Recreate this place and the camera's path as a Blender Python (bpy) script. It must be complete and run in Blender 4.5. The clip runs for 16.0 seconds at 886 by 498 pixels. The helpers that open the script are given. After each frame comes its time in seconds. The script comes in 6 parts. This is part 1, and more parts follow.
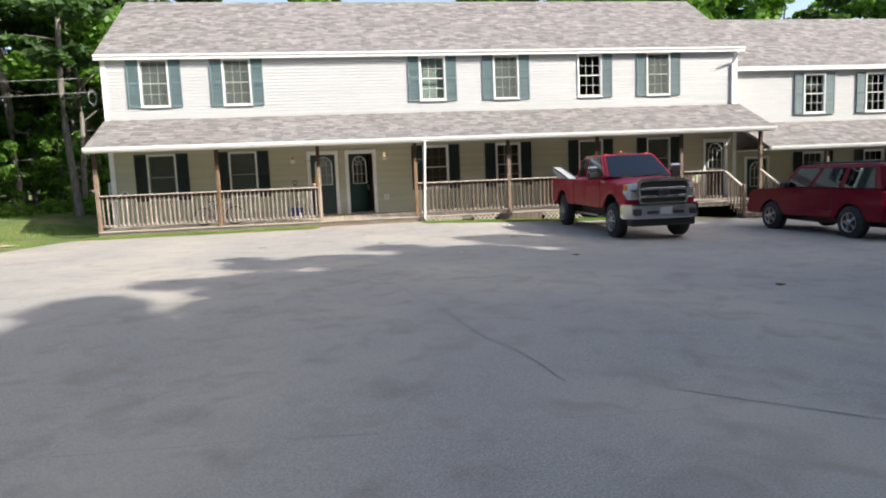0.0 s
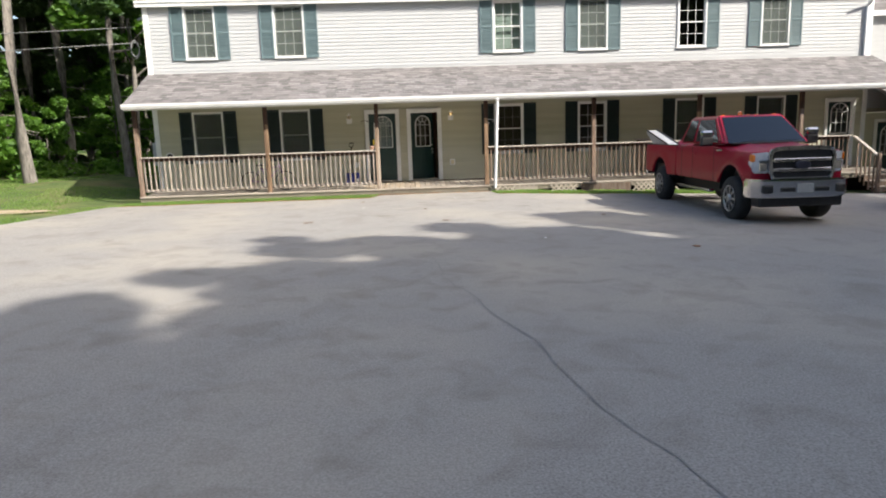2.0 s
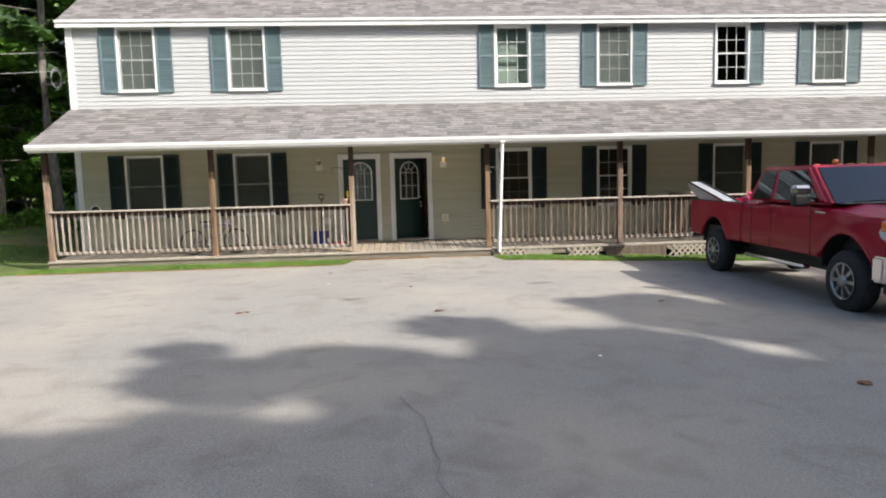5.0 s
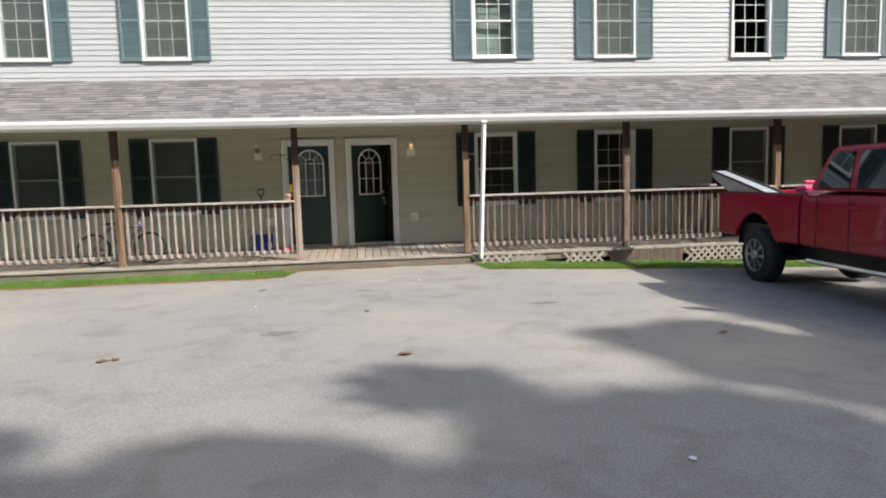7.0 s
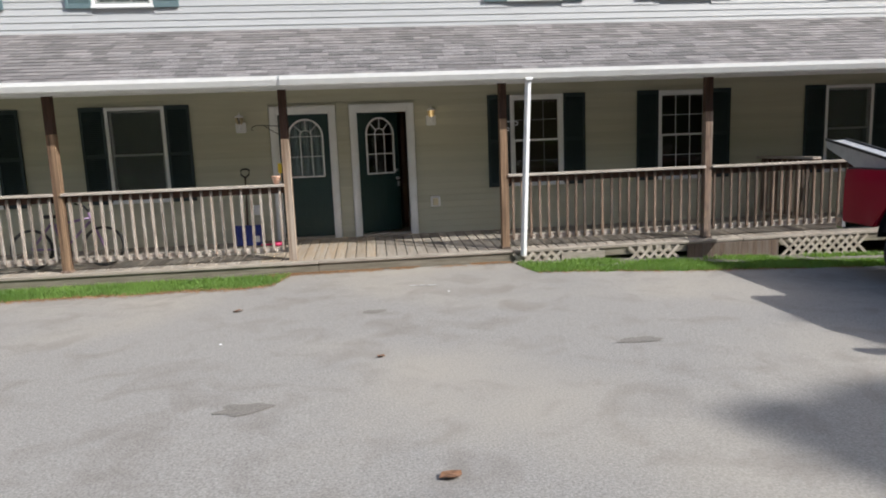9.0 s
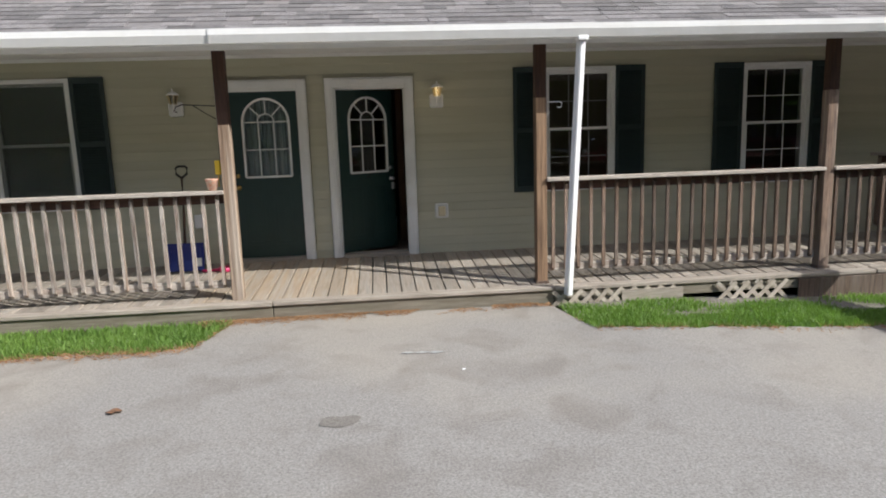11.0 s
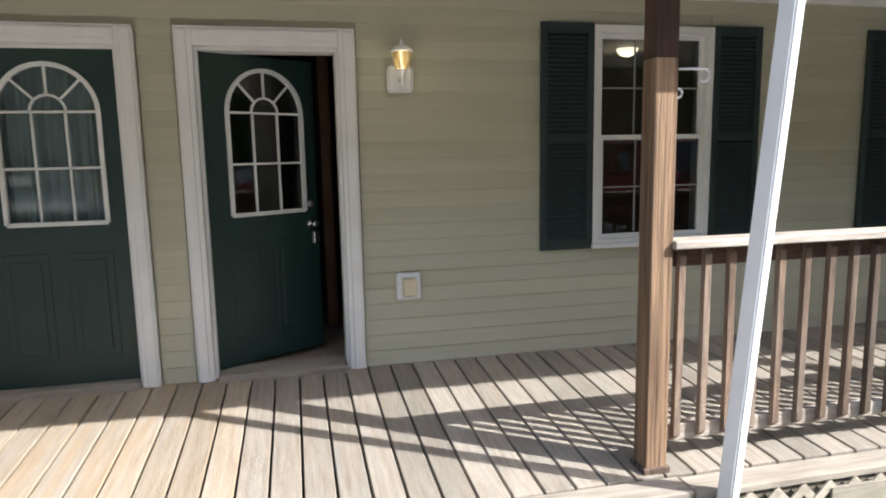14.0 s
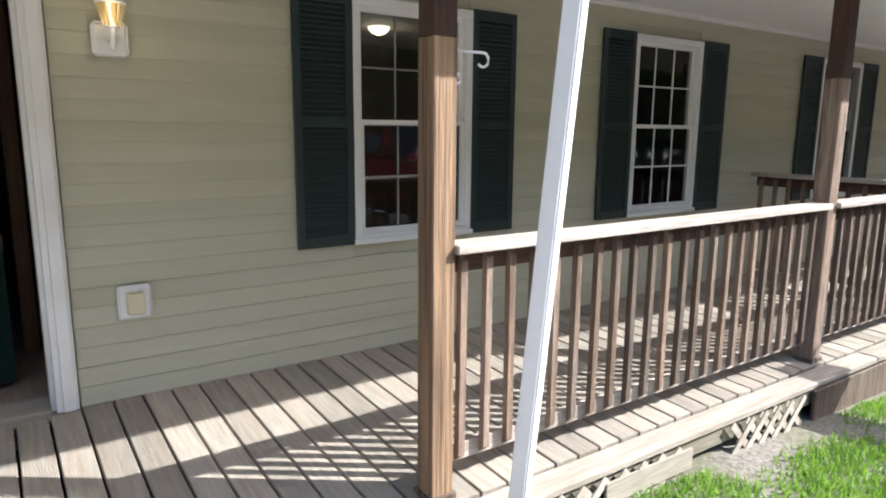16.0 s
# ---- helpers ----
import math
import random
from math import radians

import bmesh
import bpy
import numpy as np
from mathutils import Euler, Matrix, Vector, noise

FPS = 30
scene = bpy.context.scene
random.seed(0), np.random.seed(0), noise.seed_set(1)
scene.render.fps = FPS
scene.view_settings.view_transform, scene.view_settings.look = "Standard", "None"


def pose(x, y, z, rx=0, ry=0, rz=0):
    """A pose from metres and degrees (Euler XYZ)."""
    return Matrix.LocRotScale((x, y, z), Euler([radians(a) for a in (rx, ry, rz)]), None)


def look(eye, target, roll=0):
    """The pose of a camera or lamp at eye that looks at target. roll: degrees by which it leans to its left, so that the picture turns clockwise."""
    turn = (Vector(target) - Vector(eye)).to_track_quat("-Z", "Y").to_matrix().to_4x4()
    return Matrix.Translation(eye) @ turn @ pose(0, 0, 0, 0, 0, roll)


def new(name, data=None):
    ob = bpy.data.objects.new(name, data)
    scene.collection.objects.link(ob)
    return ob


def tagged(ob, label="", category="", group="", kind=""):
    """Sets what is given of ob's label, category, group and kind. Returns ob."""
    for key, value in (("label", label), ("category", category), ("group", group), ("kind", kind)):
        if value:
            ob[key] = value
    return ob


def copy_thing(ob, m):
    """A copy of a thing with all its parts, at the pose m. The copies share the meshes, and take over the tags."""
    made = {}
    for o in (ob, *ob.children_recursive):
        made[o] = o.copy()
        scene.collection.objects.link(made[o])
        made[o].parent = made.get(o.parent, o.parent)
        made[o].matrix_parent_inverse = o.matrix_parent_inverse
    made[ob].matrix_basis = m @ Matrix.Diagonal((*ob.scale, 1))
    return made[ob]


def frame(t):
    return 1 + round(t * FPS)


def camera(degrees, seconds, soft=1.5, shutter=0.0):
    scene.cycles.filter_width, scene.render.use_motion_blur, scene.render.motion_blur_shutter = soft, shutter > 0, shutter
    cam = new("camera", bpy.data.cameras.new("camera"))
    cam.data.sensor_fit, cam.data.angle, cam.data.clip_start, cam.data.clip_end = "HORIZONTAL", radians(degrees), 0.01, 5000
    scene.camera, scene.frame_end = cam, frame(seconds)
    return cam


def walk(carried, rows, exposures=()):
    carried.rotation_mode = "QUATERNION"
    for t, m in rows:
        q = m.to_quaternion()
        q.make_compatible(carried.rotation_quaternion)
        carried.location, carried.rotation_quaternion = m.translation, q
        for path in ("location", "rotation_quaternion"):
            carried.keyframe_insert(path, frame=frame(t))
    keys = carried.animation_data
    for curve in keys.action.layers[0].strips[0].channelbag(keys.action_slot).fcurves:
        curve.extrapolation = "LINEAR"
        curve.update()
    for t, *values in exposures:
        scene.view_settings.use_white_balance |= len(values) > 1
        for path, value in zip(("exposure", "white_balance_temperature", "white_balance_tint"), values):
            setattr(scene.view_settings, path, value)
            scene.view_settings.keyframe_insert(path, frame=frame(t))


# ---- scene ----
cam = camera(68.0, 16.0, soft=1.9)
PATH = [
    (0, (-0.06, -23.023, 1.409), (0.233, -21.058, 1.176), -2.3),
    (0.5, (0.051, -22.411, 1.443), (0.275, -20.442, 1.169), -0.4),
    (1, (0.019, -21.811, 1.507), (0.158, -19.83, 1.272), -2.9),
    (1.5, (0.009, -21.071, 1.464), (0.105, -19.089, 1.215), -1.0),
    (2, (0.054, -20.567, 1.487), (0.152, -18.599, 1.142), -1.8),
    (2.5, (0.06, -19.869, 1.485), (0.048, -17.903, 1.116), -2.0),
    (3, (0.001, -19.277, 1.524), (0.051, -17.317, 1.131), -1.5),
    (3.5, (0.084, -18.655, 1.571), (0.151, -16.691, 1.2), -4.0),
    (4, (0.044, -18.005, 1.596), (0.134, -16.041, 1.229), -0.2),
    (4.5, (0.117, -17.372, 1.622), (0.308, -15.403, 1.326), -1.6),
    (5, (0.212, -16.705, 1.6), (0.351, -14.721, 1.389), -1.4),
    (5.2, (0.184, -16.425, 1.575), (0.333, -14.44, 1.376), -0.8),
    (7.3, (0.515, -13.445, 1.388), (0.75, -11.471, 1.171), -1.7),
    (7.5, (0.551, -13.212, 1.386), (0.726, -11.235, 1.14), -1.5),
    (8, (0.466, -12.489, 1.41), (0.689, -10.524, 1.107), 0.3),
    (8.5, (0.448, -11.832, 1.452), (0.665, -9.866, 1.152), -2.5),
    (8.7, (0.427, -11.567, 1.466), (0.629, -9.6, 1.167), -2.6),
    (10.8, (0.675, -8.536, 1.557), (0.918, -6.575, 1.25), -0.1),
    (11, (0.679, -8.254, 1.533), (0.865, -6.291, 1.199), -1.9),
    (11.5, (0.723, -7.537, 1.507), (0.88, -5.6, 1.034), -0.3),
    (12, (0.752, -6.869, 1.46), (0.948, -4.924, 1.036), -1.3),
    (12.5, (0.708, -6.133, 1.485), (0.82, -4.159, 1.18), -0.7),
    (13, (0.743, -5.486, 1.535), (0.939, -3.513, 1.274), -1.5),
    (13.5, (0.802, -4.84, 1.539), (1.01, -2.864, 1.309), -1.3),
    (14, (0.745, -4.31, 1.503), (1.176, -2.378, 1.216), -1.1),
    (14.5, (0.763, -3.958, 1.538), (1.445, -2.113, 1.177), -1.0),
    (15, (0.912, -3.837, 1.525), (1.849, -2.103, 1.187), 0.6),
    (15.5, (0.898, -3.805, 1.551), (2.045, -2.206, 1.198), 0.5),
    (16, (0.881, -3.792, 1.55), (1.997, -2.171, 1.193), 0.5),
]
EXPOSURES = [(0, 1.0, 6350, 10), (3, 0.85, 6400, 10), (5, 0.78, 6300, 10), (7.5, 0.5, 6100, 10), (8.5, 0.36, 6000, 10), (11, 0.4, 5950, 10), (12.4, 0.42, 5930, 10), (13, 0.88, 5910, 10),
             (13.5, 1.05, 5900, 10), (14.5, 1.52, 5850, 10), (16, 1.58, 5800, 10)]
walk(cam, [(t, look(eye, target, roll)) for t, eye, target, roll in PATH], EXPOSURES)


# ---- light ----
SUN_FROM = Vector((2.7, -1.75, 2.42)).normalized()
world = bpy.data.worlds.new("world")
scene.world = world
world.use_nodes = True
wn = world.node_tree.nodes
sky = wn.new("ShaderNodeTexSky")
sky.sky_type, sky.sun_disc = "NISHITA", False
sky.dust_density, sky.ozone_density = 3.5, 0.3
sky.sun_elevation = math.asin(SUN_FROM.z)
sky.sun_rotation = math.atan2(SUN_FROM.x, SUN_FROM.y)
wn["Background"].inputs["Strength"].default_value = 0.15
world.node_tree.links.new(sky.outputs[0], wn["Background"].inputs["Color"])
sun_data = bpy.data.lights.new("sun", "SUN")
sun_data.energy, sun_data.angle, sun_data.color = 4.3, radians(0.6), (1.0, 0.94, 0.84)
sun = new("sun", sun_data)
sun.matrix_world = look(SUN_FROM * 60, (0, 0, 0))


# ---- materials ----
def mat(name, c1, c2=None, scale=6.0, rough=0.7, metal=0.0, bump=0.0, bump_scale=60.0, stretch=(1, 1, 1), island=0.0, rand=0.0,
        coat=0.0, c3=None, scale3=0.6, amount3=0.5, spec=0.5, c4=None, scale4=1.0, amount4=0.55):
    """Two-tone noise paint, a slow third tone, fine relief, and a spread of brightness from piece to piece."""
    m = bpy.data.materials.new(name)
    m.use_nodes = True
    nt = m.node_tree
    b = nt.nodes["Principled BSDF"]
    L = nt.links.new
    tc = nt.nodes.new("ShaderNodeTexCoord")
    mp = nt.nodes.new("ShaderNodeMapping")
    mp.inputs["Scale"].default_value = stretch
    L(tc.outputs["Object"], mp.inputs["Vector"])
    vec = mp.outputs[0]
    if rand or island:
        oi = nt.nodes.new("ShaderNodeObjectInfo")
        add = nt.nodes.new("ShaderNodeVectorMath")
        add.operation = "MULTIPLY_ADD"
        add.inputs[1].default_value, add.inputs[2].default_value = (37, 53, 71), (0, 0, 0)
        comb = nt.nodes.new("ShaderNodeCombineXYZ")
        for k in range(3):
            L(oi.outputs["Random"], comb.inputs[k])
        L(comb.outputs[0], add.inputs[0])
        add2 = nt.nodes.new("ShaderNodeVectorMath")
        L(add.outputs[0], add2.inputs[0]), L(vec, add2.inputs[1])
        vec = add2.outputs[0]
    nz = nt.nodes.new("ShaderNodeTexNoise")
    nz.inputs["Scale"].default_value, nz.inputs["Detail"].default_value, nz.inputs["Roughness"].default_value = scale, 6, 0.65
    L(vec, nz.inputs["Vector"])
    ramp = nt.nodes.new("ShaderNodeValToRGB")
    ramp.color_ramp.elements[0].position, ramp.color_ramp.elements[1].position = 0.32, 0.68
    ramp.color_ramp.elements[0].color, ramp.color_ramp.elements[1].color = (*c1, 1), (*(c2 or c1), 1)
    L(nz.outputs["Fac"], ramp.inputs["Fac"])
    col = ramp.outputs["Color"]
    if c3:
        n3 = nt.nodes.new("ShaderNodeTexNoise")
        n3.inputs["Scale"].default_value, n3.inputs["Detail"].default_value = scale3, 5
        L(vec, n3.inputs["Vector"])
        r3 = nt.nodes.new("ShaderNodeMapRange")
        r3.inputs[1].default_value, r3.inputs[2].default_value, r3.inputs[4].default_value = 0.45, 0.7, amount3
        L(n3.outputs["Fac"], r3.inputs[0])
        mx = nt.nodes.new("ShaderNodeMixRGB")
        mx.inputs[2].default_value = (*c3, 1)
        L(r3.outputs[0], mx.inputs[0]), L(col, mx.inputs[1])
        col = mx.outputs[0]
    if c4:
        n4 = nt.nodes.new("ShaderNodeTexNoise")
        n4.inputs["Scale"].default_value, n4.inputs["Detail"].default_value, n4.inputs["Distortion"].default_value = scale4, 7, 0.6
        L(vec, n4.inputs["Vector"])
        r4 = nt.nodes.new("ShaderNodeMapRange")
        r4.inputs[1].default_value, r4.inputs[2].default_value, r4.inputs[4].default_value = 0.5, 0.72, amount4
        L(n4.outputs["Fac"], r4.inputs[0])
        mx4 = nt.nodes.new("ShaderNodeMixRGB")
        mx4.inputs[2].default_value = (*c4, 1)
        L(r4.outputs[0], mx4.inputs[0]), L(col, mx4.inputs[1])
        col = mx4.outputs[0]
    for amount, node, out in ((rand, "ShaderNodeObjectInfo", "Random"), (island, "ShaderNodeNewGeometry", "Random Per Island")):
        if amount:
            src = nt.nodes.new(node)
            r = nt.nodes.new("ShaderNodeMapRange")
            r.inputs[3].default_value, r.inputs[4].default_value = 1 - amount, 1 + amount
            L(src.outputs[out], r.inputs[0])
            v = nt.nodes.new("ShaderNodeVectorMath")
            v.operation = "SCALE"
            L(col, v.inputs[0]), L(r.outputs[0], v.inputs["Scale"])
            col = v.outputs[0]
    L(col, b.inputs["Base Color"])
    b.inputs["Roughness"].default_value, b.inputs["Metallic"].default_value = rough, metal
    b.inputs["Coat Weight"].default_value, b.inputs["Coat Roughness"].default_value = coat, 0.06
    b.inputs["Specular IOR Level"].default_value = spec
    if bump:
        nb = nt.nodes.new("ShaderNodeTexNoise")
        nb.inputs["Scale"].default_value, nb.inputs["Detail"].default_value = bump_scale, 4
        L(vec, nb.inputs["Vector"])
        bp = nt.nodes.new("ShaderNodeBump")
        bp.inputs["Strength"].default_value, bp.inputs["Distance"].default_value = bump, 0.01
        L(nb.outputs["Fac"], bp.inputs["Height"]), L(bp.outputs[0], b.inputs["Normal"])
    return m


def glass_mat(name, tint=(0.85, 0.9, 0.9), ior=1.5, gloss=(1, 1, 1)):
    m = bpy.data.materials.new(name)
    m.use_nodes = True
    nt = m.node_tree
    out = nt.nodes["Material Output"]
    nt.nodes.remove(nt.nodes["Principled BSDF"])
    tr, gl, fr, mx = (nt.nodes.new("ShaderNode" + n) for n in ("BsdfTransparent", "BsdfGlossy", "Fresnel", "MixShader"))
    tr.inputs[0].default_value, gl.inputs["Roughness"].default_value, fr.inputs[0].default_value = (*tint, 1), 0.02, ior
    gl.inputs["Color"].default_value = (*gloss, 1)
    nt.links.new(fr.outputs[0], mx.inputs[0]), nt.links.new(tr.outputs[0], mx.inputs[1])
    nt.links.new(gl.outputs[0], mx.inputs[2]), nt.links.new(mx.outputs[0], out.inputs[0])
    return m


def mesh_screen_mat(name, colour, cover):
    """Fine insect mesh: part open, part dull grey wire."""
    m = mat(name, colour, tuple(c * 1.25 for c in colour), scale=2.0, rough=0.8)
    nt = m.node_tree
    tr, mx = nt.nodes.new("ShaderNodeBsdfTransparent"), nt.nodes.new("ShaderNodeMixShader")
    mx.inputs[0].default_value = cover
    nt.links.new(tr.outputs[0], mx.inputs[1]), nt.links.new(nt.nodes["Principled BSDF"].outputs[0], mx.inputs[2])
    nt.links.new(mx.outputs[0], nt.nodes["Material Output"].inputs[0])
    return m


def glow_mat(name, colour, strength):
    m = bpy.data.materials.new(name)
    m.use_nodes = True
    b = m.node_tree.nodes["Principled BSDF"]
    b.inputs["Base Color"].default_value = (*colour, 1)
    b.inputs["Emission Color"].default_value, b.inputs["Emission Strength"].default_value = (*colour, 1), strength
    return m


def leaf_mat(name, c1, c2):
    m = mat(name, c1, c2, scale=1.3, rough=0.55, island=0.35)
    nt = m.node_tree
    b = nt.nodes["Principled BSDF"]
    tl, mx = nt.nodes.new("ShaderNodeBsdfTranslucent"), nt.nodes.new("ShaderNodeMixShader")
    tl.inputs[0].default_value = (c2[0] * 1.3, c2[1] * 1.5, c2[2] * 0.7, 1)
    mx.inputs[0].default_value = 0.35
    nt.links.new(b.outputs[0], mx.inputs[1]), nt.links.new(tl.outputs[0], mx.inputs[2])
    nt.links.new(mx.outputs[0], nt.nodes["Material Output"].inputs[0])
    return m


M = {}
M["asphalt"] = mat("asphalt", (0.175, 0.164, 0.15), (0.365, 0.344, 0.314), scale=70, rough=0.94, bump=0.3, bump_scale=110, c3=(0.42, 0.372, 0.295), scale3=0.3, amount3=0.55, c4=(0.15, 0.128, 0.108), scale4=2.3, amount4=0.4)
M["crack"] = mat("crack", (0.17, 0.16, 0.15), (0.25, 0.235, 0.22), scale=8, rough=0.95)
M["stain"] = mat("asphalt_stain", (0.13, 0.118, 0.102), (0.25, 0.228, 0.2), scale=60, rough=0.94, bump=0.3, bump_scale=110)
M["soil"] = mat("soil", (0.1, 0.085, 0.068), (0.28, 0.26, 0.225), scale=32, rough=0.95, bump=0.9, bump_scale=70, c3=(0.1, 0.11, 0.04), scale3=2.5, amount3=0.7)
M["turf"] = mat("turf", (0.05, 0.085, 0.02), (0.11, 0.15, 0.035), scale=3, rough=0.95, bump=0.9, bump_scale=50, c3=(0.24, 0.17, 0.09), scale3=0.35, amount3=0.65)
M["grass"] = leaf_mat("grass", (0.09, 0.17, 0.03), (0.2, 0.31, 0.07))
M["needle_litter"] = mat("needle_litter", (0.22, 0.1, 0.04), (0.38, 0.24, 0.12), scale=30, rough=0.95, bump=0.8, bump_scale=90)
M["siding_low"] = mat("siding_low", (0.455, 0.442, 0.33), (0.5, 0.487, 0.365), scale=1.6, rough=0.5, bump=0.12, bump_scale=25, stretch=(1, 8, 14), rand=0.045, c3=(0.405, 0.38, 0.265), scale3=0.8, amount3=0.5)
M["siding_up"] = mat("siding_up", (0.445, 0.452, 0.45), (0.49, 0.497, 0.495), scale=1.6, rough=0.5, bump=0.1, bump_scale=25, stretch=(1, 8, 14), rand=0.03)
M["white"] = mat("white_trim", (0.74, 0.74, 0.72), (0.8, 0.8, 0.78), scale=4, rough=0.45, bump=0.08, bump_scale=30, c3=(0.6, 0.58, 0.52), scale3=2.5, amount3=0.3)
M["vinyl"] = mat("white_vinyl", (0.72, 0.72, 0.7), (0.78, 0.78, 0.76), scale=3, rough=0.38)
M["soffit"] = mat("soffit", (0.68, 0.68, 0.66), (0.74, 0.74, 0.72), scale=2, rough=0.6)
M["door_green"] = mat("door_green", (0.012, 0.034, 0.03), (0.018, 0.044, 0.038), scale=3, rough=0.38, bump=0.08, bump_scale=40)
# shutter tones carry light: porch shade below, fading plus full sun above
M["shutter_shaded"] = mat("shutter_shaded", (0.014, 0.027, 0.027), (0.02, 0.036, 0.035), scale=3, rough=0.5)
M["shutter_faded_sunlit"] = mat("shutter_faded_sunlit", (0.1, 0.155, 0.165), (0.135, 0.19, 0.2), scale=2, rough=0.6, rand=0.08)
M["shingle"] = mat("shingle", (0.14, 0.132, 0.13), (0.225, 0.212, 0.208), scale=14, rough=0.95, bump=0.7, bump_scale=160, rand=0.32)
M["shingle_far"] = mat("shingle_far", (0.15, 0.14, 0.136), (0.215, 0.2, 0.195), scale=3, rough=0.95, bump=0.6, bump_scale=120, island=0.3)
M["deck"] = mat("deck_wood", (0.24, 0.202, 0.162), (0.38, 0.335, 0.278), scale=3.2, rough=0.88, bump=0.5, bump_scale=30, stretch=(14, 1.0, 14), rand=0.22, c3=(0.29, 0.272, 0.24), scale3=2, amount3=0.7, c4=(0.3, 0.24, 0.18), scale4=0.9)
M["deck_tan"] = mat("deck_tan", (0.29, 0.23, 0.165), (0.4, 0.335, 0.255), scale=3.2, rough=0.88, bump=0.5, bump_scale=30, stretch=(14, 1.0, 14), rand=0.1, c3=(0.35, 0.325, 0.285), scale3=2, amount3=0.6, c4=(0.36, 0.24, 0.13), scale4=0.7, amount4=0.4)
M["rim_wood"] = mat("rim_wood", (0.15, 0.128, 0.092), (0.28, 0.25, 0.195), scale=3.2, rough=0.9, bump=0.4, bump_scale=30, stretch=(1.0, 10, 10), rand=0.1, c3=(0.12, 0.115, 0.075), scale3=1.3, amount3=0.5)
M["deck_edge"] = mat("deck_edge", (0.24, 0.208, 0.165), (0.4, 0.355, 0.3), scale=3.2, rough=0.88, bump=0.4, bump_scale=30, stretch=(1.0, 10, 10), rand=0.1, c3=(0.2, 0.17, 0.14), scale3=1.3, amount3=0.5)
M["post"] = mat("post_wood", (0.035, 0.018, 0.01), (0.38, 0.245, 0.145), scale=2.0, rough=0.85, bump=1.0, bump_scale=6, stretch=(11, 11, 0.35), rand=0.1, c3=(0.15, 0.085, 0.05), scale3=0.9, amount3=0.6)
M["post_pale"] = mat("post_pale", (0.11, 0.065, 0.042), (0.41, 0.305, 0.21), scale=1.6, rough=0.88, bump=1.0, bump_scale=6, stretch=(9, 9, 0.4), c3=(0.46, 0.42, 0.37), scale3=1.2, amount3=0.6)
M["post_dark"] = mat("post_dark", (0.035, 0.016, 0.01), (0.085, 0.04, 0.022), scale=3.0, rough=0.75, bump=0.5, bump_scale=20, stretch=(14, 14, 1.0))
M["baluster"] = mat("baluster_wood", (0.07, 0.045, 0.033), (0.24, 0.165, 0.115), scale=3.0, rough=0.85, bump=0.6, bump_scale=25, stretch=(14, 14, 1.2), rand=0.45, c3=(0.3, 0.26, 0.22), scale3=0.8, amount3=0.45)
M["baluster_pale"] = mat("baluster_pale", (0.19, 0.135, 0.1), (0.52, 0.475, 0.43), scale=3.0, rough=0.88, bump=0.6, bump_scale=25, stretch=(14, 14, 1.0), rand=0.36, c3=(0.22, 0.15, 0.1), scale3=0.9, amount3=0.6)
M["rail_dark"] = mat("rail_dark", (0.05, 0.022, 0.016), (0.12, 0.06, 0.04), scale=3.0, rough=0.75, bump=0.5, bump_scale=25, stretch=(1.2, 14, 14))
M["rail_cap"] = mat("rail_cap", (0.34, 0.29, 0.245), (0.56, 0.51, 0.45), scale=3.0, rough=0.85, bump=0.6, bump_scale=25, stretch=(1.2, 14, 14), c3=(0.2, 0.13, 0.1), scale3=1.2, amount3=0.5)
M["lattice"] = mat("lattice_wood", (0.26, 0.22, 0.17), (0.48, 0.43, 0.36), scale=8, rough=0.9, bump=0.4, bump_scale=30, island=0.2)
M["glass"] = glass_mat("window_glass", (0.75, 0.8, 0.8))
M["car_glass"] = glass_mat("car_glass", (0.03, 0.05, 0.075), 1.55, (0.72, 0.86, 1.0))
M["insect_screen"] = mesh_screen_mat("insect_screen", (0.1, 0.118, 0.105), 0.33)
M["dark"] = mat("shade_black", (0.012, 0.012, 0.012), (0.02, 0.02, 0.02), rough=0.9)
M["room"] = mat("room_wall", (0.16, 0.13, 0.1), (0.2, 0.17, 0.13), scale=1, rough=0.8)
M["room_wood"] = mat("room_wood", (0.16, 0.075, 0.03), (0.28, 0.14, 0.06), scale=4, rough=0.5, stretch=(12, 1, 1))
M["room_floor"] = mat("room_floor", (0.3, 0.22, 0.16), (0.42, 0.33, 0.25), scale=5, rough=0.5, stretch=(10, 1, 1))
M["curtain"] = mat("curtain", (0.76, 0.75, 0.72), (0.84, 0.83, 0.8), scale=5, rough=0.9, bump=0.3, bump_scale=30)
M["screen"] = mat("window_shade", (0.13, 0.145, 0.13), (0.17, 0.185, 0.165), scale=3, rough=0.8)
M["screen_pale"] = mat("window_shade_pale", (0.4, 0.44, 0.38), (0.5, 0.54, 0.47), scale=3, rough=0.8)
M["brass"] = mat("brass", (0.5, 0.34, 0.12), (0.6, 0.42, 0.16), scale=10, rough=0.3, metal=1.0)
M["steel"] = mat("steel", (0.5, 0.5, 0.5), (0.62, 0.62, 0.62), scale=10, rough=0.3, metal=1.0)
M["chrome"] = mat("chrome", (0.5, 0.5, 0.52), (0.56, 0.56, 0.57), scale=3, rough=0.12, metal=1.0)
M["red_paint"] = mat("red_paint", (0.3, 0.003, 0.022), (0.33, 0.004, 0.026), scale=2, rough=0.4, coat=0.35, spec=0.15)
M["maroon_paint"] = mat("maroon_paint", (0.14, 0.003, 0.014), (0.16, 0.004, 0.016), scale=2, rough=0.45, coat=0.22, spec=0.15)
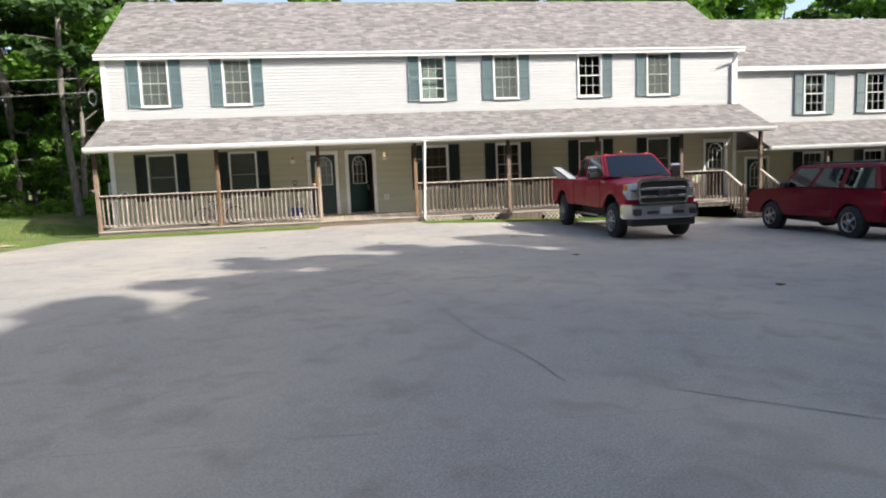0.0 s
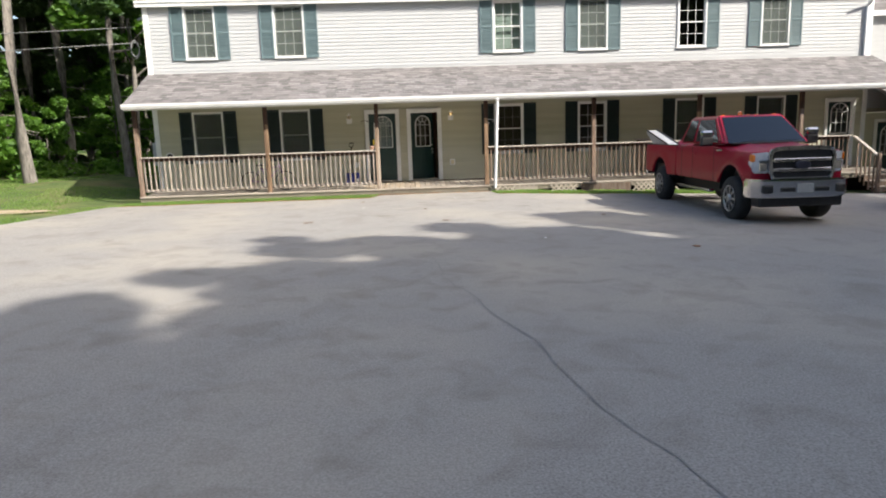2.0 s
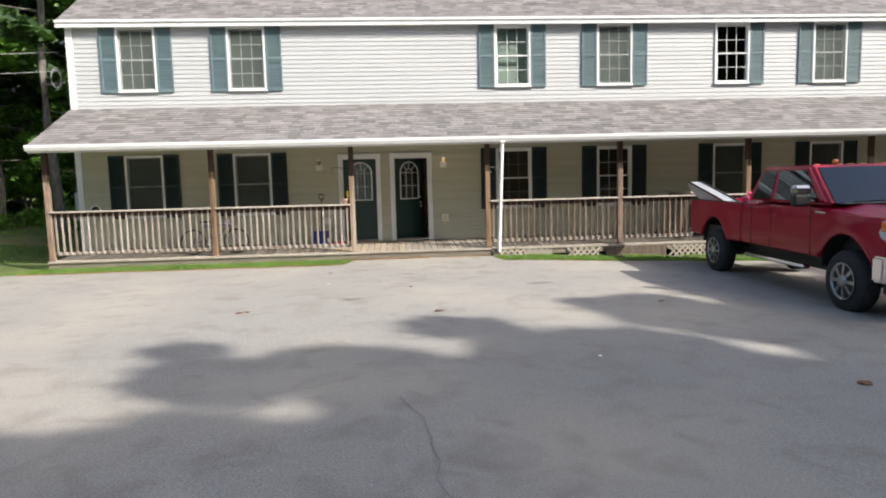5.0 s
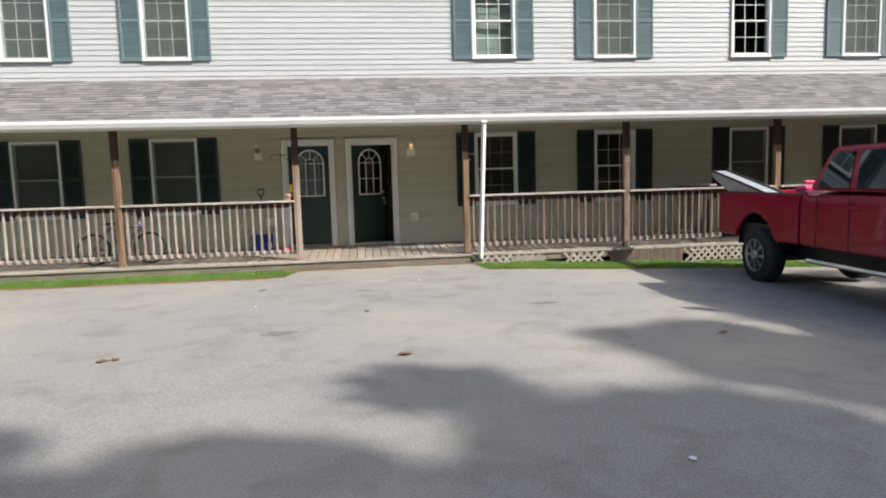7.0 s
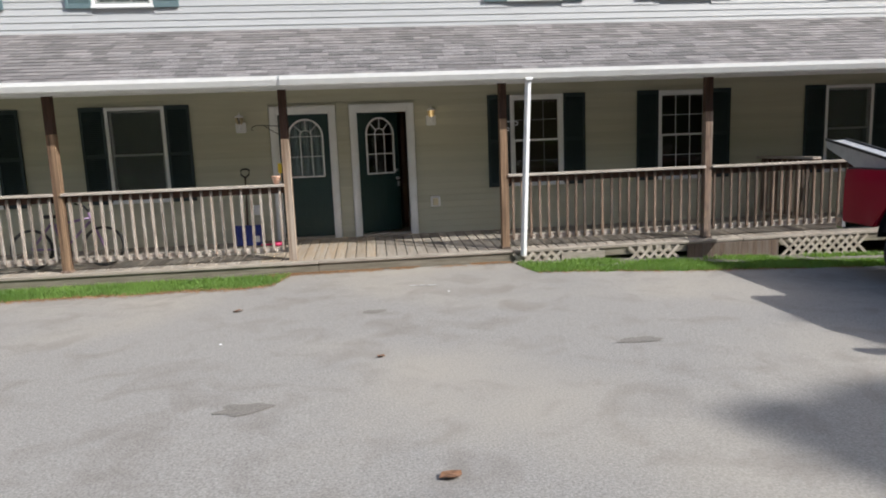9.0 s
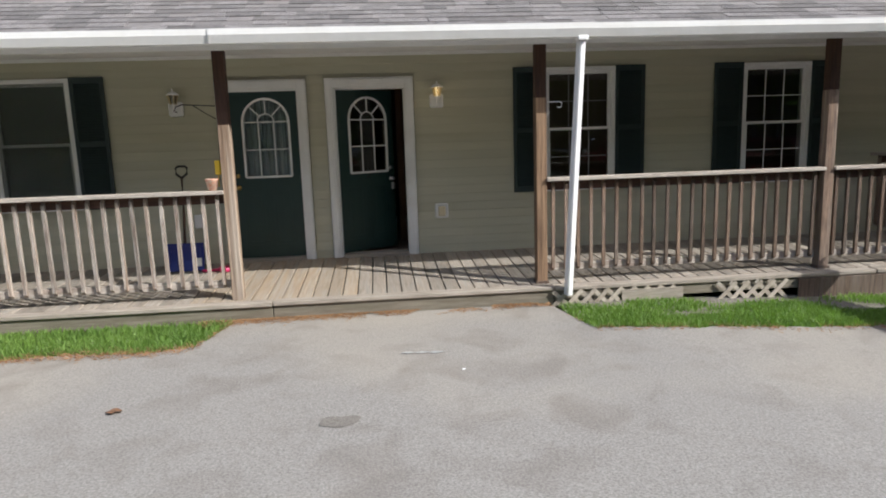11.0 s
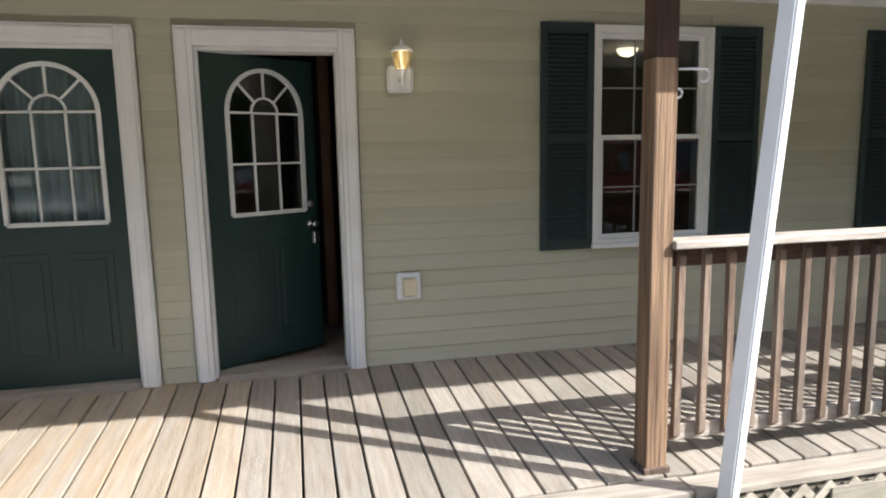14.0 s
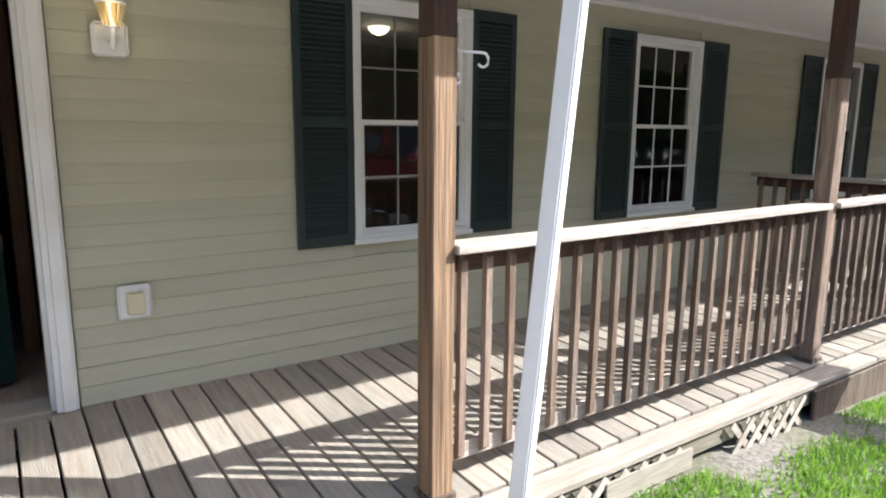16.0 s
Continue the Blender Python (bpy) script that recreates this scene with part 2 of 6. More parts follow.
M["tyre"] = mat("tyre", (0.018, 0.018, 0.018), (0.035, 0.034, 0.032), scale=20, rough=0.85, bump=0.4, bump_scale=50)
M["plastic_black"] = mat("plastic_black", (0.015, 0.015, 0.016), (0.025, 0.025, 0.026), scale=10, rough=0.5)
M["rim"] = mat("wheel_alloy", (0.3, 0.3, 0.3), (0.42, 0.42, 0.42), scale=6, rough=0.35, metal=0.85)
M["lens"] = mat("lamp_lens", (0.5, 0.52, 0.54), (0.7, 0.71, 0.73), scale=14, rough=0.12, coat=1.0)
M["amber"] = mat("amber_lens", (0.75, 0.16, 0.01), (0.85, 0.24, 0.02), scale=12, rough=0.2, coat=0.8)
M["plate"] = mat("number_plate", (0.3, 0.31, 0.31), (0.4, 0.41, 0.41), scale=30, rough=0.4)
M["blue_plastic"] = mat("blue_plastic", (0.012, 0.022, 0.16), (0.018, 0.03, 0.21), scale=5, rough=0.4)
M["pink_plastic"] = mat("pink_plastic", (0.55, 0.03, 0.12), (0.65, 0.05, 0.16), scale=5, rough=0.4)
M["cream_plastic"] = mat("cream_plastic", (0.62, 0.55, 0.36), (0.68, 0.6, 0.4), scale=5, rough=0.4)
M["white_metal"] = mat("white_metal", (0.78, 0.78, 0.78), (0.84, 0.84, 0.84), scale=5, rough=0.35)
M["lamp_frame"] = mat("lamp_frame", (0.55, 0.45, 0.26), (0.66, 0.55, 0.34), scale=8, rough=0.4, metal=0.4)
M["bulb"] = glow_mat("bulb", (1.0, 0.78, 0.42), 1.6)
M["dome"] = glow_mat("dome_glow", (1.0, 0.82, 0.55), 0.9)
M["lamp_glass"] = glass_mat("lamp_glass", (0.95, 0.93, 0.88))
M["bark"] = mat("bark", (0.085, 0.075, 0.065), (0.27, 0.245, 0.215), scale=5, rough=0.95, bump=1.0, bump_scale=14, stretch=(3, 3, 0.6), rand=0.25)
M["leaf"] = leaf_mat("leaf_broad", (0.06, 0.13, 0.02), (0.14, 0.27, 0.04))
M["needles"] = leaf_mat("leaf_pine", (0.03, 0.07, 0.025), (0.085, 0.15, 0.045))
M["dry_leaf"] = mat("dry_leaf", (0.12, 0.06, 0.03), (0.25, 0.13, 0.07), scale=20, rough=0.9)
M["paper"] = mat("paper_scrap", (0.75, 0.75, 0.74), (0.8, 0.8, 0.79), scale=9, rough=0.8)
M["grey_metal"] = mat("grey_metal", (0.56, 0.57, 0.58), (0.7, 0.71, 0.72), scale=9, rough=0.45, metal=0.6)
M["far_wood"] = mat("far_wood", (0.008, 0.018, 0.007), (0.04, 0.075, 0.02), scale=0.9, rough=0.95, c3=(0.01, 0.02, 0.008), scale3=0.2, amount3=0.8)
M["bike_paint"] = mat("bike_paint", (0.22, 0.14, 0.26), (0.3, 0.2, 0.34), scale=5, rough=0.35)
M["badge"] = mat("badge_dark", (0.02, 0.022, 0.035), (0.03, 0.032, 0.05), scale=9, rough=0.3)
M["sand"] = mat("sand", (0.3, 0.22, 0.14), (0.46, 0.37, 0.26), scale=9, rough=0.95, bump=0.5, bump_scale=50, c3=(0.13, 0.14, 0.05), scale3=1.2, amount3=0.7)
M["muntin"] = mat("muntin", (0.4, 0.4, 0.39), (0.47, 0.47, 0.455), scale=4, rough=0.5)
M["muntin_grey"] = mat("muntin_grey", (0.19, 0.19, 0.19), (0.24, 0.24, 0.235), scale=4, rough=0.5)
M["rim_dark"] = mat("rim_dark", (0.02, 0.02, 0.02), (0.035, 0.035, 0.035), scale=5, rough=0.6)
M["cable"] = mat("cable", (0.25, 0.25, 0.25), (0.3, 0.3, 0.3), rough=0.6)
M["meter_grey"] = mat("meter_grey", (0.3, 0.32, 0.35), (0.38, 0.4, 0.43), scale=4, rough=0.6)
M["yellow"] = mat("yellow_plastic", (0.8, 0.55, 0.03), (0.85, 0.62, 0.05), scale=6, rough=0.4)
M["pot_orange"] = mat("pot_pattern", (0.75, 0.25, 0.12), (0.8, 0.72, 0.6), scale=45, rough=0.6)


# ---- mesh helpers ----
def box(bm, x0, x1, y0, y1, z0, z1):
    v = [bm.verts.new(p) for p in ((x0, y0, z0), (x1, y0, z0), (x1, y1, z0), (x0, y1, z0), (x0, y0, z1), (x1, y0, z1), (x1, y1, z1), (x0, y1, z1))]
    for f in ((3, 2, 1, 0), (4, 5, 6, 7), (0, 1, 5, 4), (1, 2, 6, 5), (2, 3, 7, 6), (3, 0, 4, 7)):
        bm.faces.new([v[i] for i in f])
    return v


def boxes(*dims, bevel=0.0):
    bm = bmesh.new()
    for d in dims:
        box(bm, *d)
    if bevel:
        bmesh.ops.bevel(bm, geom=bm.edges[:], offset=bevel, segments=1, affect="EDGES")
    return bm


def bar(bm, a, b, w, h=None, up=(0, 0, 1)):
    """A square bar from a to b."""
    a, b = Vector(a), Vector(b)
    d = (b - a).normalized()
    s = d.cross(Vector(up))
    s = s.normalized() if s.length > 1e-4 else Vector((1, 0, 0))
    u = s.cross(d)
    h = h or w
    v = [bm.verts.new(p + s * i * w / 2 + u * j * h / 2) for p in (a, b) for i, j in ((-1, -1), (1, -1), (1, 1), (-1, 1))]
    for f in ((0, 1, 2, 3), (7, 6, 5, 4), (0, 4, 5, 1), (1, 5, 6, 2), (2, 6, 7, 3), (3, 7, 4, 0)):
        bm.faces.new([v[i] for i in f])


def tube(bm, pts, radii, seg=8, cap=True):
    """A round tube through pts."""
    pts = [Vector(p) for p in pts]
    if not isinstance(radii, (list, tuple)):
        radii = [radii] * len(pts)
    rings = []
    for i, p in enumerate(pts):
        d = (pts[min(i + 1, len(pts) - 1)] - pts[max(i - 1, 0)]).normalized()
        s = d.cross(Vector((0, 0, 1)))
        s = s.normalized() if s.length > 1e-3 else Vector((1, 0, 0))
        u = s.cross(d)
        rings.append([bm.verts.new(p + (s * math.cos(k * math.tau / seg) + u * math.sin(k * math.tau / seg)) * radii[i]) for k in range(seg)])
    for r, q in zip(rings, rings[1:]):
        for k in range(seg):
            f = bm.faces.new((r[k], r[(k + 1) % seg], q[(k + 1) % seg], q[k]))
            f.smooth = True
    if cap:
        bm.faces.new(rings[0][::-1]), bm.faces.new(rings[-1])


def lathe(bm, profile, centre=(0, 0, 0), seg=16, axis="z"):
    """A turned shape from (radius, height) pairs."""
    rings = []
    for r, h in profile:
        ring = []
        for k in range(seg):
            a = k * math.tau / seg
            p = (r * math.cos(a), r * math.sin(a), h) if axis == "z" else (r * math.cos(a), h, r * math.sin(a)) if axis == "y" else (h, r * math.cos(a), r * math.sin(a))
            ring.append(bm.verts.new(Vector(p) + Vector(centre)))
        rings.append(ring)
    for r, q in zip(rings, rings[1:]):
        for k in range(seg):
            f = bm.faces.new((r[k], r[(k + 1) % seg], q[(k + 1) % seg], q[k]))
            f.smooth = True
    bm.faces.new(rings[0][::-1]), bm.faces.new(rings[-1])


def prism(bm, outline, axis, lo, hi):
    """A flat outline pushed through along an axis; outline in the other two coordinates, in order."""
    def place(p, w):
        return {"x": (w, p[0], p[1]), "y": (p[0], w, p[1]), "z": (p[0], p[1], w)}[axis]
    a = [bm.verts.new(place(p, lo)) for p in outline]
    b = [bm.verts.new(place(p, hi)) for p in outline]
    n = len(outline)
    bm.faces.new(a), bm.faces.new(b[::-1])
    for k in range(n):
        bm.faces.new((a[k], b[k], b[(k + 1) % n], a[(k + 1) % n]))


def mesh_of(name, bm, material):
    bmesh.ops.recalc_face_normals(bm, faces=bm.faces[:])
    me = bpy.data.meshes.new(name)
    bm.to_mesh(me)
    bm.free()
    me.materials.append(material)
    return me


def part(name, bm, material, parent=None, label=""):
    ob = new(name, mesh_of(name, bm, material))
    if parent:
        ob.parent = parent
    return tagged(ob, label)


def raw(name, verts, faces, material, parent=None):
    me = bpy.data.meshes.new(name)
    me.from_pydata(verts, [], faces)
    me.materials.append(material)
    ob = new(name, me)
    if parent:
        ob.parent = parent
    return ob


def thing(name, label, category, group="", kind="", m=None):
    ob = tagged(new(name), label, category, group, kind)
    if m is not None:
        ob.matrix_basis = m
    return ob


def piece(name, me, parent, m):
    ob = new(name, me)
    ob.parent = parent
    ob.matrix_basis = m
    return ob


def smooth_step(a, b, x):
    k = min(1, max(0, (x - a) / (b - a)))
    return k * k * (3 - 2 * k)


def rnd(a, b):
    return random.uniform(a, b)


# ---- plan ----
X_L, X_R = -7.5, 14.65            # main house, ends of the front wall
DECK_Y, POST_Y, GUTTER_Y = -1.86, -1.64, -2.1


def ground_z(x, y=-50.0):
    lawn_rise = 0.55 * smooth_step(-4.0, 3.0, y) * smooth_step(-8.2, -11.0, x)
    return lawn_rise - 0.16 - 0.034 * max(0.0, min(x - 3.0, 15.0)) - 0.02 * smooth_step(-7, -14, x)


def deck_z(y):
    return 0.09 * (1 + y / 1.72)


# ---- ground ----
def lot_edge(x):
    """Where the asphalt ends towards the house."""
    wob = 0.07 * noise.noise((x * 1.7, 3, 0)) + 0.05 * noise.noise((x * 6, 8, 0))
    if x < -7.9:
        return -2.75 - 5.2 * min(1.0, (-7.9 - x) / 1.6) - 1.35 * max(0.0, -9.5 - x) + wob * 2
    if x < -0.72:
        return -2.72 + wob + 0.8 * smooth_step(-0.98, -0.72, x)
    if x < 2.3:
        return -1.9
    return -1.9 - 0.95 * smooth_step(2.3, 2.55, x) - 0.2 * smooth_step(2.5, 5, x) + wob * (x > 2.5)


def sheet(name, xs, y_rows, z_of, material):
    verts, faces = [], []
    n = len(y_rows(xs[0]))
    for x in xs:
        for y in y_rows(x):
            verts.append((x, y, z_of(x, y)))
    for i in range(len(xs) - 1):
        for j in range(n - 1):
            a = i * n + j
            faces.append((a, a + n, a + n + 1, a + 1))
    return raw(name, verts, faces, material)


far_xs = [-1500, -300, -60] + [-30 + 1.0 * i for i in range(71)] + [70, 300, 1500]
far_ys = [-1500, -300, -80] + [-50 + 2.0 * i for i in range(61)] + [100, 300, 1500]
ground = sheet("ground", far_xs, lambda x: far_ys, lambda x, y: ground_z(x, y) - 0.035 + 0.03 * noise.noise((x * 0.3, y * 0.3, 0)) * (x < -8.5) - (0.0 if x < 13 else 0.03), M["turf"])
tagged(ground, "grassy ground with bare sandy patches", "ground", kind="structure")
lot_xs = [-40, -25, -18] + [-16 + 0.12 * i for i in range(int(34 / 0.12))] + [20, 24, 30, 45, 80]
pavement = sheet("pavement", lot_xs, lambda x: [-120 + (lot_edge(x) + 120) * (1 - (1 - k / 30) ** 2.2) for k in range(31)],
                 lambda x, y: ground_z(x) + 0.006 * noise.noise((x * 0.4, y * 0.4, 1)), M["asphalt"])
tagged(pavement, "worn grey asphalt parking area with sandy patches", "pavement", kind="structure")


def ribbon(name, pts, width, material, parent, lift=0.006):
    verts, faces = [], []
    for i, (x, y) in enumerate(pts):
        w = width * (0.6 + 0.8 * abs(noise.noise((x * 3, y * 3, 5))))
        verts += [(x - w, y - w * 0.4, ground_z(x) + 0.006 * noise.noise((x * 0.4, y * 0.4, 1)) + lift), (x + w, y + w * 0.4, ground_z(x) + 0.006 * noise.noise((x * 0.4, y * 0.4, 1)) + lift)]
        if i:
            k = 2 * i
            faces.append((k - 2, k - 1, k + 1, k))
    return raw(name, verts, faces, material, parent)


def crack_line(a, b, n=50, amp=0.14, seed=0):
    out = []
    for i in range(n + 1):
        k = i / n
        j = amp * noise.noise((k * 6, seed, 0)) + amp * 0.3 * noise.noise((k * 25, seed, 4))
        out.append((a[0] + (b[0] - a[0]) * k + j, a[1] + (b[1] - a[1]) * k - j * 0.6))
    return out


for s, (a, b, w) in enumerate((((0.2, -11.5), (1.5, -18.5), 0.006), ((-4.5, -18.9), (3.6, -19.3), 0.006), ((2.2, -18.9), (4.2, -20.8), 0.007))):
    ribbon("crack", crack_line(a, b, seed=s * 3.1), w, M["crack"], pavement)

# ---- house walls ----
WIN_X = [-5.9, -3.3, 3.24, 5.85, 8.93, 11.55]
WIN_W, WIN_H, LOW_Z, UP_Z = 0.92, 1.52, 0.83, 3.87
DOOR1, DOOR2, DOOR3 = (-1.1, -0.24), (0.19, 1.05), (13.42, 14.2)
LOW_OPEN = [(x - WIN_W / 2 + 0.03, x + WIN_W / 2 - 0.03, LOW_Z + 0.03, LOW_Z + WIN_H - 0.03) for x in WIN_X] + \
           [(d[0], d[1], 0.0, 2.17) for d in (DOOR1, DOOR2, DOOR3)]
UP_OPEN = [(x - WIN_W / 2 + 0.03, x + WIN_W / 2 - 0.03, UP_Z + 0.03, UP_Z + WIN_H - 0.03) for x in WIN_X]


def spans(x0, x1, za, zb, openings):
    """The stretches of x0..x1 that no opening cuts between za and zb."""
    cuts = sorted((o[0], o[1]) for o in openings if o[2] < zb - 0.002 and o[3] > za + 0.002)
    out, at = [], x0
    for a, b in cuts:
        if a > at:
            out.append((at, a))
        at = max(at, b)
    if at < x1:
        out.append((at, x1))
    return out


def wall_with(name, x0, x1, z0, z1, openings, y0, y1, material, label):
    levels = sorted({z0, z1, *(z for o in openings for z in o[2:4] if z0 < z < z1)})
    bm = bmesh.new()
    for za, zb in zip(levels, levels[1:]):
        for a, b in spans(x0, x1, za, zb, openings):
            box(bm, a, b, y0, y1, za, zb)
    return tagged(part(name, bm, material), label, "wall", kind="structure")


def clapboards(wall, x0, x1, z0, z1, openings, y, material, step=0.104):
    cache = {}
    z = z0
    while z < z1 - 0.02:
        top = min(z + step, z1)
        for a, b in spans(x0, x1, z, top, openings):
            at = a
            while at < b - 0.001:
                end = b if b - at < 4.9 else at + rnd(3.2, 3.8)
                key = (round(end - at, 3), round(top - z, 3))
                if key not in cache:
                    bm = bmesh.new()
                    h, n = top - z, end - at
                    prism(bm, [(-0.015, 0.002), (-0.013, -0.002), (0.0, -0.002), (0.0, h), (-0.003, h)], "x", 0.0, n - 0.0015)
                    cache[key] = mesh_of("clapboard", bm, material)
                piece("clapboard", cache[key], wall, Matrix.Translation((at, y, z)))
                at = end
        z += step


wall_low = wall_with("wall_south", X_L, X_R, -0.12, 2.62, LOW_OPEN, 0.012, 0.16, M["siding_low"], "olive beige vinyl-sided ground floor wall under the porch")
wall_up = wall_with("wall_south_upper", X_L, X_R, 2.62, 5.5, UP_OPEN, 0.012, 0.16, M["siding_up"], "cream vinyl-sided upper wall in sunlight")
for nm, x in (("wall_west", X_L), ("wall_east", X_R - 0.15)):
    bm = bmesh.new()
    prism(bm, [(0.16, -0.3), (8.0, -0.3), (8.0, 5.44), (4.0, 8.12), (0.16, 5.5)], "x", x, x + 0.15)
    tagged(part(nm, bm, M["siding_up"]), "cream vinyl-sided gable wall", "wall", kind="structure")
tagged(part("wall_north", boxes((X_L, X_R, 8.0, 8.15, -0.3, 5.44)), M["siding_up"]), "plain rear wall of the house", "wall", kind="structure")
bm = boxes((X_L - 0.012, X_L + 0.13, -0.034, 0.1, -0.1, 5.43), (X_R - 0.13, X_R + 0.012, -0.034, 0.1, -0.1, 5.43), (X_L - 0.014, X_L, -0.03, 0.14, -0.1, 5.43))
tagged(part("trim", bm, M["white"]), "white vinyl corner boards of the house", "trim", kind="structure")
tagged(part("trim", boxes((X_L + 0.13, X_R - 0.13, -0.035, 0.0, 2.535, 2.585)), M["white"]), "white moulding along the porch ceiling", "trim", kind="structure")
tagged(part("floor", boxes((X_L + 0.15, X_R - 0.15, 0.17, 8.0, -0.1, 0.085)), M["room_floor"]), "pale laminate floor inside the house", "floor", kind="structure")
tagged(part("ceiling", boxes((X_L + 0.15, X_R - 0.15, 0.17, 8.0, 2.62, 2.8)), M["room"]), "plain inner ceiling", "ceiling", kind="structure")
tagged(part("wall_inner", boxes((X_L + 0.15, X_R - 0.15, 4.2, 4.3, 0.085, 2.62), (X_L + 0.15, X_R - 0.15, 2.5, 2.6, 2.8, 5.4)), M["room"]), "plain room walls inside the house", "wall", kind="structure")
tagged(part("wall_inner", boxes((1.75, 1.83, 0.17, 4.2, 0.085, 2.62), (-0.02, 0.06, 0.17, 4.2, 0.085, 2.62)), M["room"]), "hallway side walls", "wall", kind="structure")
# inner door frame seen through the open door
tagged(part("trim", boxes((0.98, 1.08, 2.2, 2.3, 0.085, 2.2), (1.64, 1.74, 0.9, 1.0, 0.085, 2.2), (1.7, 1.75, 1.0, 1.8, 0.085, 2.1), (0.96, 1.05, 1.15, 1.23, 0.086, 2.3), bevel=0.006), M["room_wood"]), "brown wooden door casing in the hallway", "trim", kind="structure")

# ---- roofs ----
RIDGE_Y, RIDGE_Z, EAVE_Y, EAVE_Z = 4.0, 8.2, -0.16, 5.53


def tab_field(x0, x1, y0, z0, y1, z1, step=0.143, tab=0.3):
    """Places of the shingle tabs of one roof slope, row by row: x, length, y, z."""
    length = math.hypot(y1 - y0, z1 - z0)
    rows = int(length / step)
    for r in range(rows):
        k = r * step / length
        x = x0 - (rnd(0, tab) if r else 0)
        while x < x1:
            w = rnd(0.16, 0.36)
            a, b = max(x, x0), min(x + w, x1)
            if b - a > 0.03:
                yield a, b - a, y0 + (y1 - y0) * k, z0 + (z1 - z0) * k
            x += w


def shingle_roof(name, x0, x1, y0, z0, y1, z1, label, near=None, thick=0.12):
    tilt = math.atan2(z1 - z0, y1 - y0)
    bm = bmesh.new()
    t = thick
    prism(bm, [(y0, z0 - 0.004), (y1, z1 - 0.004), (y1, z1 - t), (y0, z0 - t * 0.6)], "x", x0, x1)
    roof = tagged(part(name, bm, M["shingle_far"]), label, "roof", kind="structure")
    verts, faces, cache = [], [], {}
    s, c = math.sin(tilt), math.cos(tilt)
    for a, w, y, z in tab_field(x0, x1, y0, z0, y1, z1):
        h = rnd(0.006, 0.013)
        if near and near(a, y):
            key = round(w / 0.03)
            if key not in cache:
                kb = bmesh.new()
                prism(kb, [(0, 0), (0, 0.009), (0.165, 0.002), (0.165, 0)], "x", 0, key * 0.03)
                cache[key] = mesh_of("shingle", kb, M["shingle"])
            piece("shingle", cache[key], roof, Matrix.Translation((a, y, z + h * 0.3)) @ Matrix.Rotation(tilt, 4, "X"))
            continue
        n = len(verts)
        for u, v in ((0, 0), (0, h), (0.165, 0.002)):
            for xx in (a, a + w - 0.003):
                verts.append((xx, y + u * c - v * s, z + u * s + v * c))
        faces += [(n, n + 1, n + 3, n + 2), (n + 2, n + 3, n + 5, n + 4)]
    tabs = raw("shingles", verts, faces, M["shingle_far"], roof)
    tagged(tabs, "", kind="stuff")
    return roof


shingle_roof("roof_main", X_L - 0.15, X_R + 0.2, EAVE_Y, EAVE_Z, RIDGE_Y, RIDGE_Z, "grey-brown asphalt shingle main roof")
tagged(part("roof_rear", boxes((X_L - 0.15, X_R + 0.2, 0, 5.3, -0.1, 0)), M["shingle_far"]), "grey-brown shingle rear roof slope", "roof", kind="structure").matrix_basis = \
    Matrix.Translation((0, RIDGE_Y, RIDGE_Z - 0.01)) @ Matrix.Rotation(-0.55, 4, "X")
shingle_roof("roof_porch", X_L - 0.02, X_R + 0.12, GUTTER_Y, 2.52, 0.0, 3.5, "grey-brown asphalt shingle porch roof", near=lambda x, y: -3.2 < x < 5.4 and y < -0.95 and noise.random() < 0.75)


def gutter(name, x0, x1, y, z, label, joints=()):
    """White sheet gutter with a rolled lip, and the board behind it."""
    g = thing(name, label, "gutter", kind="structure")
    edges = [x0, *joints, x1]
    for i, (a, b) in enumerate(zip(edges, edges[1:])):
        bm = bmesh.new()
        d = 0.012 * (i % 2)
        prism(bm, [(y + 0.02, z - 0.1), (y - 0.07 - d, z - 0.1), (y - 0.1 - d, z - 0.03), (y - 0.1 - d, z + 0.022), (y - 0.086 - d, z + 0.022), (y - 0.086 - d, z - 0.02), (y + 0.02, z - 0.02)], "x", a, b)
        part("channel", bm, M["white"], g)
    part("fascia", boxes((x0, x1, y + 0.02, y + 0.06, z - 0.14, z + 0.015)), M["white"], g)
    return g


gutter("gutter", X_L - 0.03, X_R + 0.14, GUTTER_Y, 2.5, "white aluminium gutter along the porch roof, slightly bowed", joints=(-0.72, 2.72, 11.6))
tagged(part("trim", boxes((X_L - 0.16, X_R + 0.22, EAVE_Y - 0.02, EAVE_Y + 0.02, EAVE_Z - 0.16, EAVE_Z + 0.012), (X_L - 0.16, X_R + 0.22, EAVE_Y - 0.05, EAVE_Y - 0.02, EAVE_Z - 0.05, EAVE_Z + 0.012), bevel=0.004), M["white"]), "white fascia board under the main eave", "trim", kind="structure")
tagged(part("soffit", boxes((X_L - 0.15, X_R + 0.2, EAVE_Y + 0.02, 0.0, 5.43, 5.45)), M["soffit"]), "white soffit under the main eave", "soffit", kind="structure")
bm = bmesh.new()
prism(bm, [(GUTTER_Y + 0.06, 2.4), (0.01, 2.585), (0.01, 2.62), (GUTTER_Y + 0.06, 2.43)], "x", X_L, X_R)
y = GUTTER_Y + 0.1
while y < -0.05:        # the grooves between the ceiling boards
    zz = 2.4 + (y - GUTTER_Y - 0.06) * 0.0905
    box(bm, X_L, X_R, y, y + 0.088, zz - 0.004, zz + 0.006)
    y += 0.1
tagged(part("ceiling", bm, M["soffit"]), "white vinyl porch ceiling", "ceiling", kind="structure")
bm = bmesh.new()
